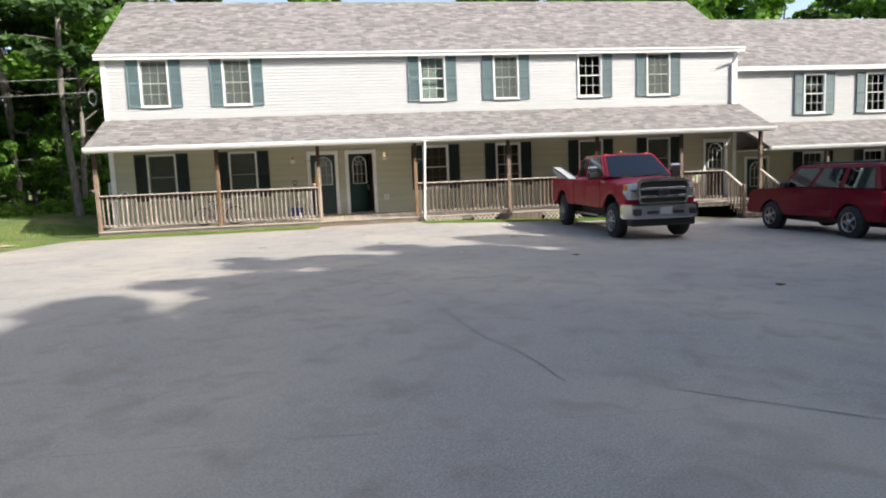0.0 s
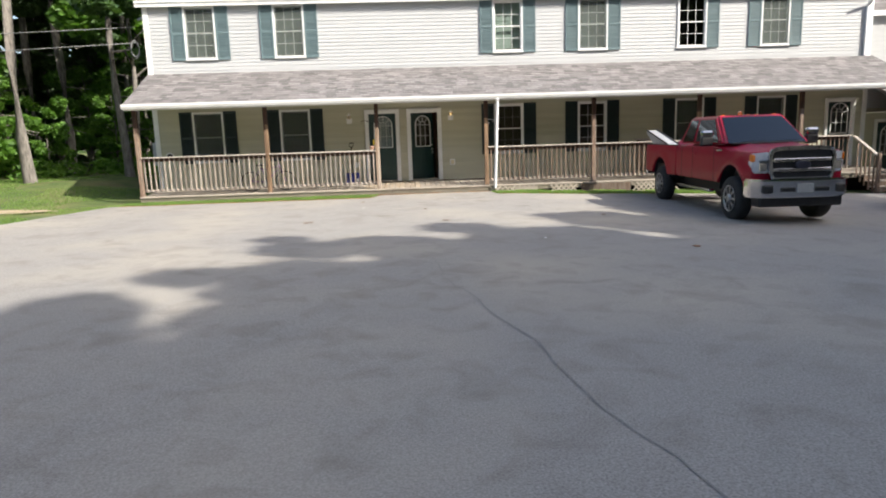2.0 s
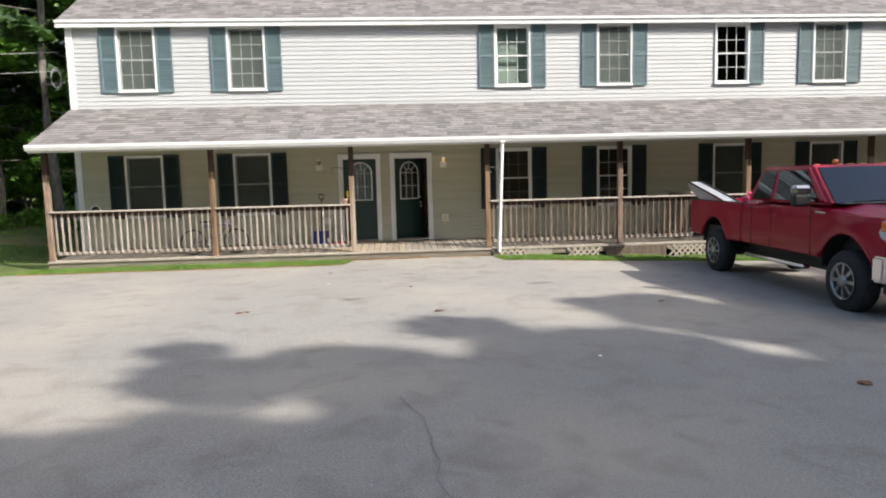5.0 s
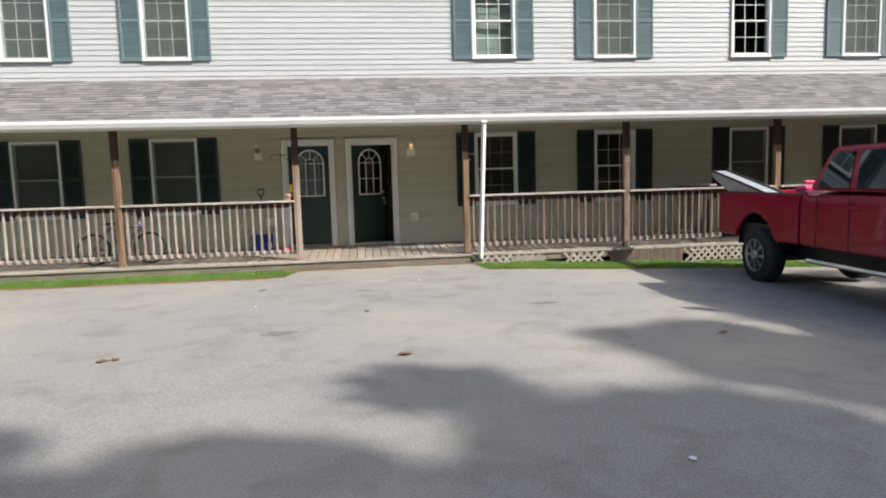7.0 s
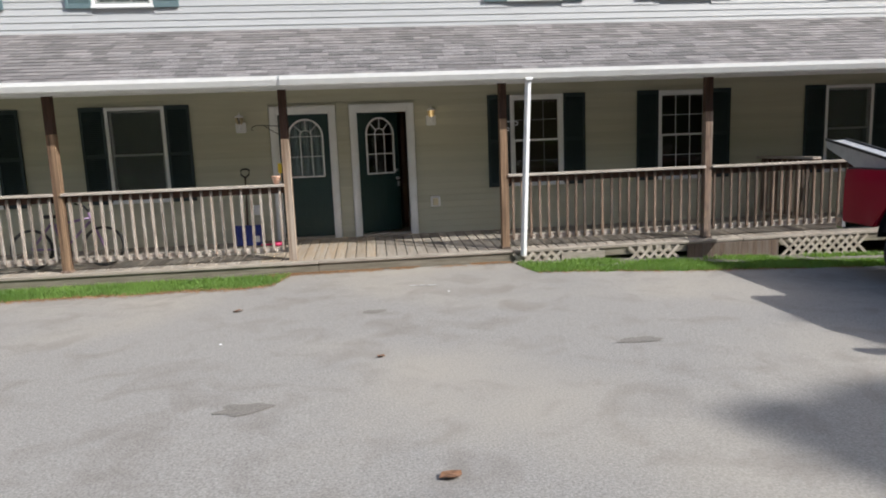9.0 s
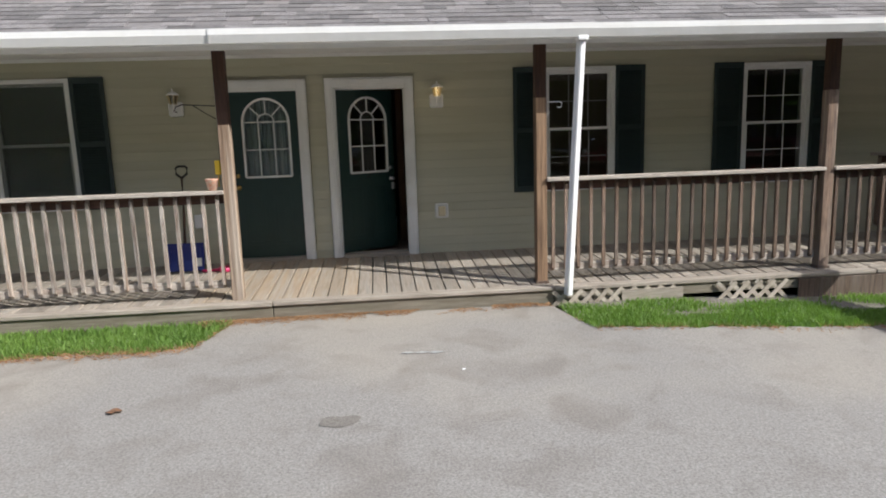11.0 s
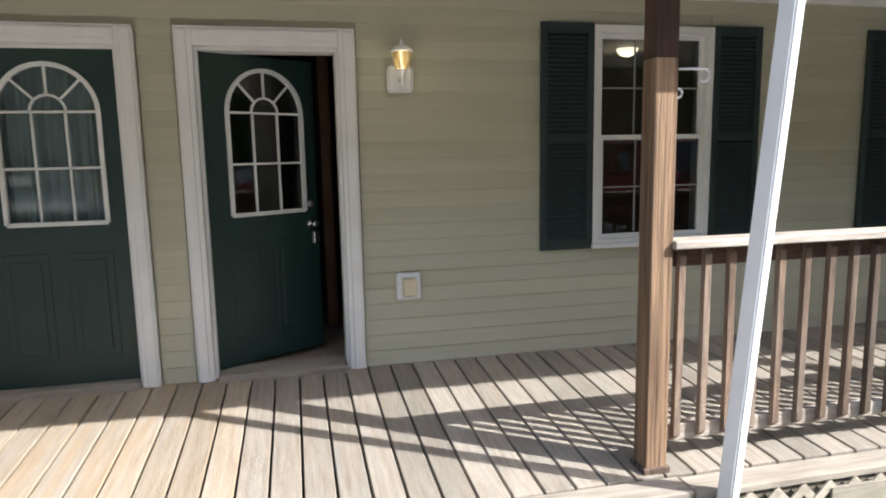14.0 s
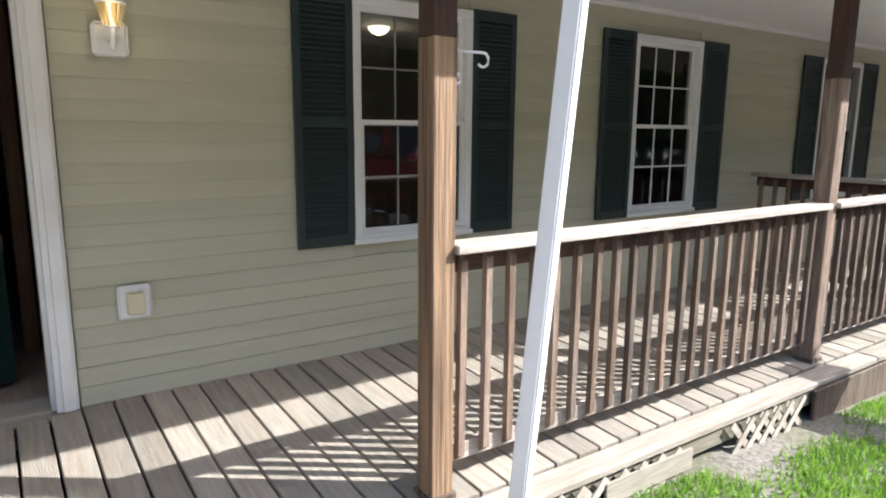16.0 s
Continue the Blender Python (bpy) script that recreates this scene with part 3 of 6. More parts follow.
for x in (X_L - 0.03, X_R + 0.06):
    prism(bm, [(GUTTER_Y, 2.42), (0.0, 3.4), (0.0, 3.48), (GUTTER_Y, 2.51)], "x", x, x + 0.03)
    prism(bm, [(GUTTER_Y + 0.1, 2.43), (0.0, 2.5), (0.0, 3.4)], "x", x + 0.002, x + 0.028)
tagged(part("trim", bm, M["white"]), "white rake boards at the porch roof ends", "trim", kind="structure")
bm = bmesh.new()
for x in (X_L - 0.16, X_R + 0.19):
    prism(bm, [(EAVE_Y, EAVE_Z - 0.15), (RIDGE_Y, RIDGE_Z - 0.15), (RIDGE_Y, RIDGE_Z - 0.01), (EAVE_Y, EAVE_Z - 0.01)], "x", x, x + 0.03)
tagged(part("trim", bm, M["white"]), "white rake boards at the main roof ends", "trim", kind="structure")


# ---- windows, shutters, doors ----
SCREENED = ("window_1", "window_2", "window_5", "window_6", "window_7", "window_8", "window_10", "window_12")


def window(name, x, z, y=-0.02, grid=True, shade=0.0, label="", mat_frame="vinyl"):
    w, h = WIN_W, WIN_H
    win = thing(name, label or "white vinyl double-hung window with small panes", "window", kind="structure", m=Matrix.Translation((x, y, z)))
    t = 0.052
    part("window_frame", boxes((-w / 2, w / 2, -0.025, 0.15, 0, t), (-w / 2, w / 2, -0.025, 0.15, h - t, h), (-w / 2, -w / 2 + t, -0.025, 0.15, t, h - t), (w / 2 - t, w / 2, -0.025, 0.15, t, h - t), bevel=0.004), M[mat_frame], win)
    part("window_sill", boxes((-w / 2 - 0.01, w / 2 + 0.01, -0.045, 0.0, -0.012, 0.022), bevel=0.004), M[mat_frame], win)
    mid = h / 2
    for k, (za, zb, yy) in enumerate(((t, mid + 0.02, 0.0), (mid - 0.02, h - t, 0.032))):
        a, b, s = -w / 2 + t, w / 2 - t, 0.032
        sash = part("sash", boxes((a, b, yy, yy + 0.03, za, za + s), (a, b, yy, yy + 0.03, zb - s, zb), (a, a + s, yy, yy + 0.03, za + s, zb - s), (b - s, b, yy, yy + 0.03, za + s, zb - s)), M[mat_frame], win)
        part("pane", boxes((a + s, b - s, yy + 0.012, yy + 0.017, za + s, zb - s)), M["glass"], sash).visible_shadow = False
        if grid:
            bars = [(xx - 0.006, xx + 0.006, yy + 0.004, yy + 0.011, za + s, zb - s) for xx in (a + s + (b - a - 2 * s) * f for f in (1 / 3, 2 / 3))]
            bars.append((a + s, b - s, yy + 0.003, yy + 0.0105, (za + zb) / 2 - 0.006, (za + zb) / 2 + 0.006))
            part("muntin", boxes(*bars), M["muntin_grey"] if name == "window_3" else M[mat_frame], sash)
    if name in SCREENED:
        part("insect_screen", boxes((-w / 2 + t, w / 2 - t, -0.013, -0.01, t, h - t)), M["insect_screen"], win, "dull grey insect mesh").visible_shadow = False
    if shade:
        part("blind", boxes((-w / 2 + t, w / 2 - t, 0.16, 0.165, h - shade * (h - 0.1), h - 0.05)), M["screen_pale"] if name == "window_9" else M["screen"], win, "drawn window shade; in ground-floor windows an added grey sheet")
    return win


up_shades = (0.98, 0.98, 0.98, 0.98, 0.0, 0.98)
for i, x in enumerate(WIN_X):
    grid = i not in (0, 1, 4, 5)
    # ground-floor blinds are added sheets that lift the black panes to grey
    window(f"window_{i + 1}", x, LOW_Z, grid=grid, shade=(0.98, 0.98, 0.0, 0.0, 0.98, 0.0)[i],
           label="white vinyl double-hung window with small panes and dark room behind" if grid else "white vinyl double-hung window with plain dark panes")
    window(f"window_{i + 7}", x, UP_Z, shade=up_shades[i], label="white vinyl upper window with small panes and pale shade" if up_shades[i] else "white vinyl upper window with small panes")


def shutter(material, label, m):
    w, h = 0.385, WIN_H + 0.02
    sh = thing("shutter", label, "shutter", group="window shutters", m=m)
    f = 0.045
    part("frame", boxes((0, f, -0.028, 0, 0, h), (w - f, w, -0.028, 0, 0, h), (f, w - f, -0.028, 0, 0, 0.07), (f, w - f, -0.028, 0, h - 0.07, h), (f, w - f, -0.028, 0, h / 2 - 0.03, h / 2 + 0.03), bevel=0.003), material, sh)
    part("backing", boxes((f, w - f, -0.008, -0.003, 0.07, h - 0.07)), material, sh)
    bm = bmesh.new()
    prism(bm, [(-0.024, 0.0), (-0.008, 0.024), (-0.008, 0.016), (-0.02, -0.004)], "x", f, w - f)
    me = mesh_of("slat", bm, material)
    for za, zb in ((0.075, h / 2 - 0.055), (h / 2 + 0.035, h - 0.095)):
        n = int((zb - za) / 0.03)
        for k in range(n + 1):
            piece("slat", me, sh, Matrix.Translation((0, 0, za + (zb - za) * k / n)))
    return sh


SH_Y = -0.021
dark_shutter = shutter(M["shutter_shaded"], "dark green louvred shutter with porch shade in its colour", Matrix.Translation((WIN_X[0] - WIN_W / 2 - 0.385, SH_Y, LOW_Z - 0.01)))
pale_shutter = shutter(M["shutter_faded_sunlit"], "faded teal louvred upper shutter with sunlight in its colour", Matrix.Translation((WIN_X[0] - WIN_W / 2 - 0.385, SH_Y, UP_Z - 0.01)))
for i, x in enumerate(WIN_X):
    for side in (x - WIN_W / 2 - 0.387, x + WIN_W / 2 + 0.002):
        if i == 0 and side < x:
            continue
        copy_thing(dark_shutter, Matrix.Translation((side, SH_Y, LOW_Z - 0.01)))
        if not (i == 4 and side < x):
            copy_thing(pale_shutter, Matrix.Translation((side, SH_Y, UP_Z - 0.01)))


def arch(cx, r, z_spring, n=14):
    return [(cx + r * math.cos(math.pi * k / n), z_spring + r * math.sin(math.pi * k / n)) for k in range(n + 1)]


def door_leaf(name, w, h, label, m, curtain=False):
    """A steel door with an arched light of small panes; hinge at local x = 0, opening into +y."""
    d = thing(name, label, "door", kind="structure", m=m)
    cx, r, z0, zs = w * 0.53, 0.275, 1.0, 1.66
    # slab with the light cut out: strips round the opening
    bm = bmesh.new()
    box(bm, 0, w, 0, 0.044, 0, z0)
    box(bm, 0, cx - r, 0, 0.044, z0, h), box(bm, cx + r, w, 0, 0.044, z0, h)
    pts = arch(cx, r, zs)
    for (xa, za), (xb, zb) in zip(pts, pts[1:]):
        v = [bm.verts.new(p) for p in ((xa, 0, za), (xb, 0, zb), (xb, 0, h), (xa, 0, h), (xa, 0.044, za), (xb, 0.044, zb), (xb, 0.044, h), (xa, 0.044, h))]
        for f in ((0, 1, 2, 3), (7, 6, 5, 4), (0, 4, 5, 1), (2, 6, 7, 3)):
            bm.faces.new([v[i] for i in f])
    part("slab", bm, M["door_green"], d)
    # raised lower panels
    bm = bmesh.new()
    for xa, xb in ((0.1, w / 2 - 0.05), (w / 2 + 0.05, w - 0.1)):
        box(bm, xa, xb, -0.004, 0.001, 0.16, 0.82)
        box(bm, xa + 0.045, xb - 0.045, -0.011, -0.003, 0.205, 0.775)
    bmesh.ops.bevel(bm, geom=bm.edges[:], offset=0.003, segments=1, affect="EDGES")
    part("panel", bm, M["door_green"], d)
    bm = bmesh.new()
    ring = [(cx - r, z0)] + [(cx + r, z0)] + arch(cx, r, zs)
    for (xa, za), (xb, zb) in zip(ring, ring[1:] + ring[:1]):
        bar(bm, (xa, -0.006, za), (xb, -0.006, zb), 0.026, 0.026, up=(0, 1, 0))
    part("light_frame", bm, M["white"], d, "white arched glazing frame")
    bm = bmesh.new()
    for xx in (cx - r / 3, cx + r / 3):
        bar(bm, (xx, 0.004, z0), (xx, 0.004, zs), 0.014, 0.014, up=(0, 1, 0))
    for zz in (z0 + (zs - z0) / 2, zs):
        bar(bm, (cx - r, 0.004, zz), (cx + r, 0.004, zz), 0.014, 0.014, up=(0, 1, 0))
    inner = arch(cx, r * 0.36, zs, 8)
    for p, q in zip(inner, inner[1:]):
        bar(bm, (p[0], 0.004, p[1]), (q[0], 0.004, q[1]), 0.014, 0.014, up=(0, 1, 0))
    for a in (45, 90, 135):
        ca, sa = math.cos(radians(a)), math.sin(radians(a))
        bar(bm, (cx + r * 0.36 * ca, 0.004, zs + r * 0.36 * sa), (cx + r * ca, 0.004, zs + r * sa), 0.014, 0.014, up=(0, 1, 0))
    part("muntin", bm, M["white"], d)
    bm = bmesh.new()
    prism(bm, [(cx - r, z0), (cx + r, z0)] + arch(cx, r, zs), "y", 0.016, 0.021)
    part("pane", bm, M["glass"], d).visible_shadow = False
    if curtain:
        verts, faces = [], []
        for i in range(41):
            xx = cx - r - 0.03 + (2 * r + 0.06) * i / 40
            yy = 0.075 + 0.016 * math.sin(i * 1.1) + 0.008 * math.sin(i * 2.7)
            verts += [(xx, yy, z0 - 0.05), (xx, yy + 0.006, zs + r + 0.05)]
            if i:
                faces.append((2 * i - 2, 2 * i, 2 * i + 1, 2 * i - 1))
        part_ob = raw("curtain", verts, faces, M["curtain"], d)
        sol = part_ob.modifiers.new("thickness", "SOLIDIFY")
        sol.thickness = 0.003
    return d


def knob(parent, x, z, material, label):
    bm = bmesh.new()
    lathe(bm, [(0.03, 0.0), (0.03, -0.008), (0.012, -0.012), (0.012, -0.035), (0.026, -0.045), (0.026, -0.062), (0.012, -0.07)], (x, 0, z), 12, "y")
    part("door_knob", bm, material, parent, label)
    bm = bmesh.new()
    lathe(bm, [(0.024, 0.0), (0.024, -0.014), (0.012, -0.018)], (x, 0, z + 0.14), 12, "y")
    part("deadbolt", bm, material, parent)


def casing(x0, x1, h, base, label):
    c = thing("door_casing", label, "door frame", kind="structure")
    t = 0.105
    part("side_casing", boxes((x0 - t, x0, -0.05, 0.0, base, h + t), (x0 - t + 0.012, x0 - 0.03, -0.062, -0.045, base, h + t - 0.012), bevel=0.005), M["white"], c)
    part("side_casing", boxes((x1, x1 + t, -0.05, 0.0, base, h + t), (x1 + 0.03, x1 + t - 0.012, -0.062, -0.045, base, h + t - 0.012), bevel=0.005), M["white"], c)
    part("head_casing", boxes((x0, x1, -0.05, 0.0, h, h + t), (x0, x1, -0.062, -0.045, h + 0.03, h + t - 0.012), (x0 - t, x1 + t, -0.058, 0.0, h + t + 0.001, h + t + 0.008), bevel=0.005), M["white"], c)
    part("jamb", boxes((x0, x0 + 0.02, 0.0, 0.16, base, h), (x1 - 0.02, x1, 0.0, 0.16, base, h), (x0 + 0.02, x1 - 0.02, 0.0, 0.16, h - 0.02, h)), M["white"], c)
    part("threshold", boxes((x0 + 0.02, x1 - 0.02, -0.07, 0.16, 0.06, 0.125), bevel=0.006), M["deck_edge"], c, "weathered wooden threshold")
    return c


casing(*DOOR1, 2.17, 0.09, "white door casing with scuffed paint")
casing(*DOOR2, 2.17, 0.09, "white door casing round the open door")
casing(*DOOR3, 2.12, 0.09, "white door casing of the end unit")
d1 = door_leaf("door_1", 0.82, 2.02, "closed dark green door with arched window and curtain", Matrix.Translation((DOOR1[0] + 0.02, 0.03, 0.13)), curtain=True)
knob(d1, 0.06, 0.88, M["brass"], "brass door knob")
d2 = door_leaf("door_2", 0.82, 2.02, "half open dark green door with arched window", Matrix.Translation((DOOR2[0] + 0.02, 0.05, 0.13)) @ Matrix.Rotation(radians(33), 4, "Z"))
knob(d2, 0.76, 0.9, M["steel"], "steel door knob")
part("lock_box", boxes((0.735, 0.785, -0.07, -0.03, 0.76, 0.85), bevel=0.006), M["steel"], d2, "grey key lock box hanging from the knob")
d3 = door_leaf("door_3", 0.74, 1.98, "closed dark green door of the end unit", Matrix.Translation((DOOR3[0] + 0.02, 0.03, 0.13)), curtain=False)
fc = bpy.data.curves.new("house_number", "FONT")
fc.body, fc.size, fc.extrude, fc.align_x = "2", 0.13, 0.003, "CENTER"
fc.materials.append(M["plastic_black"])
num = new("house_number", fc)
num.parent = d2
num.matrix_basis = Matrix.Translation((0.41, -0.006, 0.93)) @ Matrix.Rotation(radians(90), 4, "X")
tagged(num, "black number two on the door")
# clapboards stop against casings and window frames
LOW_CUT = [(o[0] - 0.115, o[1] + 0.115, 0, 2.29) if o[2] == 0 else (o[0] - 0.03, o[1] + 0.03, o[2] - 0.03, o[3] + 0.03) for o in LOW_OPEN]
UP_CUT = [(o[0] - 0.03, o[1] + 0.03, o[2] - 0.03, o[3] + 0.03) for o in UP_OPEN]


# ---- porch ----
POSTS = [-7.41, -3.86, -0.77, 2.33, 5.44, 8.53, 11.57, 14.55]
for i, x in enumerate(POSTS):
    p = thing("porch_post", "weathered brown wooden porch post with darker top" if i in (2, 3) else "brown wooden porch post", "post", group="porch posts", m=Matrix.Translation((x, POST_Y, 0)))
    w, zt, top = 0.056, 2.415, 1.895
    part("shaft", boxes((-w, w, -w, w, 0.0, top if i != 2 else 1.72), bevel=0.006), M["post_pale"] if i == 2 else M["post"] if i in (1, 3, 5) else M["baluster"], p)
    part("upper_shaft", boxes((-w * 0.97, w * 0.97, -w * 0.97, w * 0.97, top if i != 2 else 1.72, zt), bevel=0.004), M["post_dark"], p, "dark-stained upper length")
    if i != 2:
        part("base_plate", boxes((-w - 0.012, w + 0.012, -w - 0.012, w + 0.012, -0.005, 0.03), bevel=0.004), M["baluster"], p)


def baluster_mesh(material):
    bm = bmesh.new()
    w = 0.0165
    v0 = [(-w, -w), (w, -w), (w, w), (-w, w)]
    # both ends are cut on a slant, longest at the back
    rows = [[bm.verts.new((x, y, z + e * (y < 0))) for x, y in v0] for z, e in ((0.125, 0.028), (1.045, -0.028))]
    for a, b in zip(rows, rows[1:]):
        for k in range(4):
            bm.faces.new((a[k], a[(k + 1) % 4], b[(k + 1) % 4], b[k]))
    bm.faces.new(rows[1]), bm.faces.new(rows[0][::-1])
    return mesh_of("baluster", bm, material)


BALUSTER, BALUSTER_PALE = baluster_mesh(M["baluster"]), baluster_mesh(M["baluster_pale"])


def railing(a, b, label, mesh=None, step=0.135, m=None):
    """A run of railing along +x from a to b; the balusters stand on the outer face."""
    n = max(2, round((b - a) / step))
    r = thing("railing", label, "railing", group="porch railings", m=m if m is not None else Matrix.Translation((0, POST_Y, 0)))
    # cap and bottom rail take the pale tone, the top rail the dark one
    part("rail_cap", boxes((a - 0.01, b + 0.01, -0.085, 0.055, 1.06, 1.098), bevel=0.005), M["rail_cap"], r, "pale flat cap board")
    part("top_rail", boxes((a, b, 0.02, 0.058, 0.965, 1.058), bevel=0.004), M["rail_dark"], r, "dark brown top rail")
    part("bottom_rail", boxes((a, b, 0.019, 0.057, 0.115, 0.195), bevel=0.004), M["rail_cap"], r, "pale bottom rail")
    for k in range(n):
        x = a + (b - a) * (k + 0.5) / n
        piece("baluster", mesh or BALUSTER, r, Matrix.Translation((x, 0.0, rnd(-0.0, 0.006))) @ Matrix.Rotation(rnd(-0.008, 0.008), 4, "Y"))
    return r


railing(POSTS[0] + 0.06, POSTS[1] - 0.06, "weathered porch railing with pale balusters", BALUSTER_PALE)
railing(POSTS[1] + 0.06, POSTS[2] - 0.06, "weathered porch railing with pale balusters", BALUSTER_PALE)
railing(POSTS[3] + 0.06, POSTS[4] - 0.06, "brown porch railing with worn balusters")
railing(POSTS[4] + 0.06, POSTS[5] - 0.06, "brown porch railing with worn balusters")
railing(POSTS[5] + 0.06, POSTS[6] - 0.06, "brown porch railing with worn balusters")
railing(POSTS[6] + 0.06, 13.1, "brown porch railing beside the steps")
# divider between two units, across the porch
railing(0.0, 1.5, "dark brown railing dividing the porch between units", m=Matrix.Translation((7.25, -0.1, 0.06)) @ Matrix.Rotation(radians(-90), 4, "Z"))

# ---- deck frame and lattice ----
deck = thing("floor_deck", "weathered wooden porch deck of planks", "deck", kind="structure")
for a, b, z in ((X_L + 0.1, -0.41, 0.0), (-0.4, 2.4, 0.004), (2.41, 5.9, -0.002), (5.91, 10.4, 0.0), (10.41, X_R, 0.002)):
    part("edge_board", boxes((a, b, -1.9, -1.755, z - 0.036, z + 0.004), bevel=0.006), M["deck_edge"], deck, "grey weathered edge board")
    part("rim_joist", boxes((a, b, -1.875, -1.83, -0.19 if b < 2.5 else -0.15, z - 0.037), bevel=0.004), M["rim_wood"], deck)
# near-black sheets and blackened footings stand in for the shade under the deck
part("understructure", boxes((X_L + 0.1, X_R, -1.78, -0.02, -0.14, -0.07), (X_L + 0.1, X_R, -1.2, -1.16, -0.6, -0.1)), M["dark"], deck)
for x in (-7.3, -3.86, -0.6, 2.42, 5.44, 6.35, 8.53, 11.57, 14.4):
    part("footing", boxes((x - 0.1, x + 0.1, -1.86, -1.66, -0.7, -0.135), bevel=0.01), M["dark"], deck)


def lattice(a, b, z0, z1, y=-1.875):
    lt = thing("lattice", "grey weathered diagonal wooden lattice under the deck", "lattice", group="deck lattice", kind="")
    h, step = z1 - z0, 0.14
    for k, s in enumerate((1, -1)):
        bm = bmesh.new()
        x = a - h
        while x < b:
            pa, pb = (x, z0), (x + h, z1)
            if s < 0:
                pa, pb = (x + h, z0), (x, z1)
            if min(pa[0], pb[0]) >= a - 0.02 and max(pa[0], pb[0]) <= b + 0.02:
                bar(bm, (pa[0], y + 0.008 * k, pa[1]), (pb[0], y + 0.008 * k, pb[1]), 0.042, 0.007, up=(0, 1, 0))
            x += step
        tagged(part("lattice_strip", bm, M["lattice"], lt), kind="stuff")
    return lt


lattice(2.4, 3.75, ground_z(3.075) - 0.03, -0.04, y=-1.915)
lattice(4.05, 5.0, ground_z(4.525) - 0.03, -0.04, y=-1.915)
lattice(6.5, 7.9, ground_z(7.2) - 0.03, -0.04, y=-1.915)
tagged(part("loose_board", boxes((3.1, 3.75, -1.915, -1.9, -0.17, -0.06)), M["deck_edge"]), "loose grey board patching the deck skirt", "board").location = (0, -0.012, 0)

tagged(part("skirt_board", boxes((5.02, 6.46, -1.918, -1.895, -0.3, -0.045), bevel=0.004), M["baluster"]), "dark brown board closing the deck skirt", "board")

# ---- downpipe ----
dp = thing("downpipe", "white square downpipe leaning from the porch gutter", "downpipe")
bm = bmesh.new()
bar(bm, (2.532, -1.94, -0.075), (2.602, -2.13, 2.4), 0.062, 0.075)
bmesh.ops.bevel(bm, geom=bm.edges[:], offset=0.008, segments=2, affect="EDGES")
part("pipe", bm, M["white_metal"], dp)
part("outlet_collar", boxes((2.552, 2.652, -2.2, -2.1, 2.37, 2.41), bevel=0.006), M["white_metal"], dp)
dp2 = thing("downpipe", "white downpipe at the corner of the upper wall", "downpipe")
bm = bmesh.new()
bar(bm, (X_R - 0.2, -0.06, 3.5), (X_R - 0.2, -0.06, 5.0), 0.07)
bar(bm, (X_R - 0.2, -0.06, 5.0), (X_R - 0.2, -0.4, 5.33), 0.07)
part("pipe", bm, M["white_metal"], dp2)


# ---- wall fittings ----
def wall_lamp(x, z, lit):
    w = thing("wall_lamp", "white porch lantern, lit" if lit else "white porch lantern, unlit", "wall lamp", m=Matrix.Translation((x, -0.022, z)))
    part("mounting_block", boxes((-0.085, 0.085, -0.028, 0.0, -0.18, -0.01), bevel=0.02), M["vinyl"], w)
    bm = bmesh.new()
    tube(bm, [(0, -0.02, -0.1), (0, -0.06, -0.13), (0, -0.11, -0.1), (0, -0.13, -0.05)], 0.011, 8)
    lathe(bm, [(0.004, -0.19), (0.014, -0.17), (0.01, -0.13), (0.024, -0.1), (0.028, -0.09), (0.018, -0.085)], (0, -0.11, 0.04), 10)
    part("arm", bm, M["white_metal"], w)
    bm = bmesh.new()
    lathe(bm, [(0.032, -0.045), (0.062, 0.06), (0.058, 0.062), (0.029, -0.043)], (0, -0.11, 0), 6)
    part("shade", bm, M["lamp_glass"], w).visible_shadow = False
    bm = bmesh.new()
    for k in range(6):
        a = k * math.tau / 6
        bar(bm, (0.033 * math.cos(a), -0.11 + 0.033 * math.sin(a), -0.045), (0.064 * math.cos(a), -0.11 + 0.064 * math.sin(a), 0.06), 0.009)
        part("cage_bar", bm, M["lamp_frame"], w)
        bm = bmesh.new()
    lathe(bm, [(0.07, 0.06), (0.073, 0.068), (0.04, 0.095), (0.015, 0.105), (0.008, 0.13), (0.003, 0.14)], (0, -0.11, 0), 12)
    part("cap", bm, M["white_metal"], w)
    bm = bmesh.new()
    lathe(bm, [(0.02, -0.056), (0.036, -0.05), (0.036, -0.043)], (0, -0.11, 0), 12)
    part("cup", bm, M["white_metal"], w)
    bm = bmesh.new()
    lathe(bm, [(0.008, -0.03), (0.024, -0.005), (0.03, 0.02), (0.022, 0.042), (0.006, 0.05)], (0, -0.11, 0), 10)
    part("bulb", bm, M["bulb"] if lit else M["lens"], w)
    return w


wall_lamp(1.437, 2.075, True)
wall_lamp(-1.66, 2.06, False)
lamp_data = bpy.data.lights.new("porch_bulb", "POINT")
lamp_data.energy, lamp_data.color, lamp_data.shadow_soft_size = 0.13, (1.0, 0.75, 0.42), 0.03
new("porch_bulb_light", lamp_data).location = (1.437, -0.225, 2.075)
out = thing("outlet_cover", "white outlet box with a cream weather cover", "outlet", m=Matrix.Translation((1.459, -0.02, 0.625)))
part("block", boxes((-0.085, 0.085, -0.03, 0.0, -0.095, 0.095), bevel=0.015), M["vinyl"], out)
part("cover", boxes((-0.045, 0.045, -0.065, -0.03, -0.06, 0.06), bevel=0.008), M["cream_plastic"], out, "cream flip cover")
out2 = thing("outlet_cover", "white outlet box beside the closed door", "outlet", m=Matrix.Translation((-1.5, -0.02, 0.62)))
part("block", boxes((-0.07, 0.07, -0.03, 0.0, -0.085, 0.085), bevel=0.012), M["vinyl"], out2)
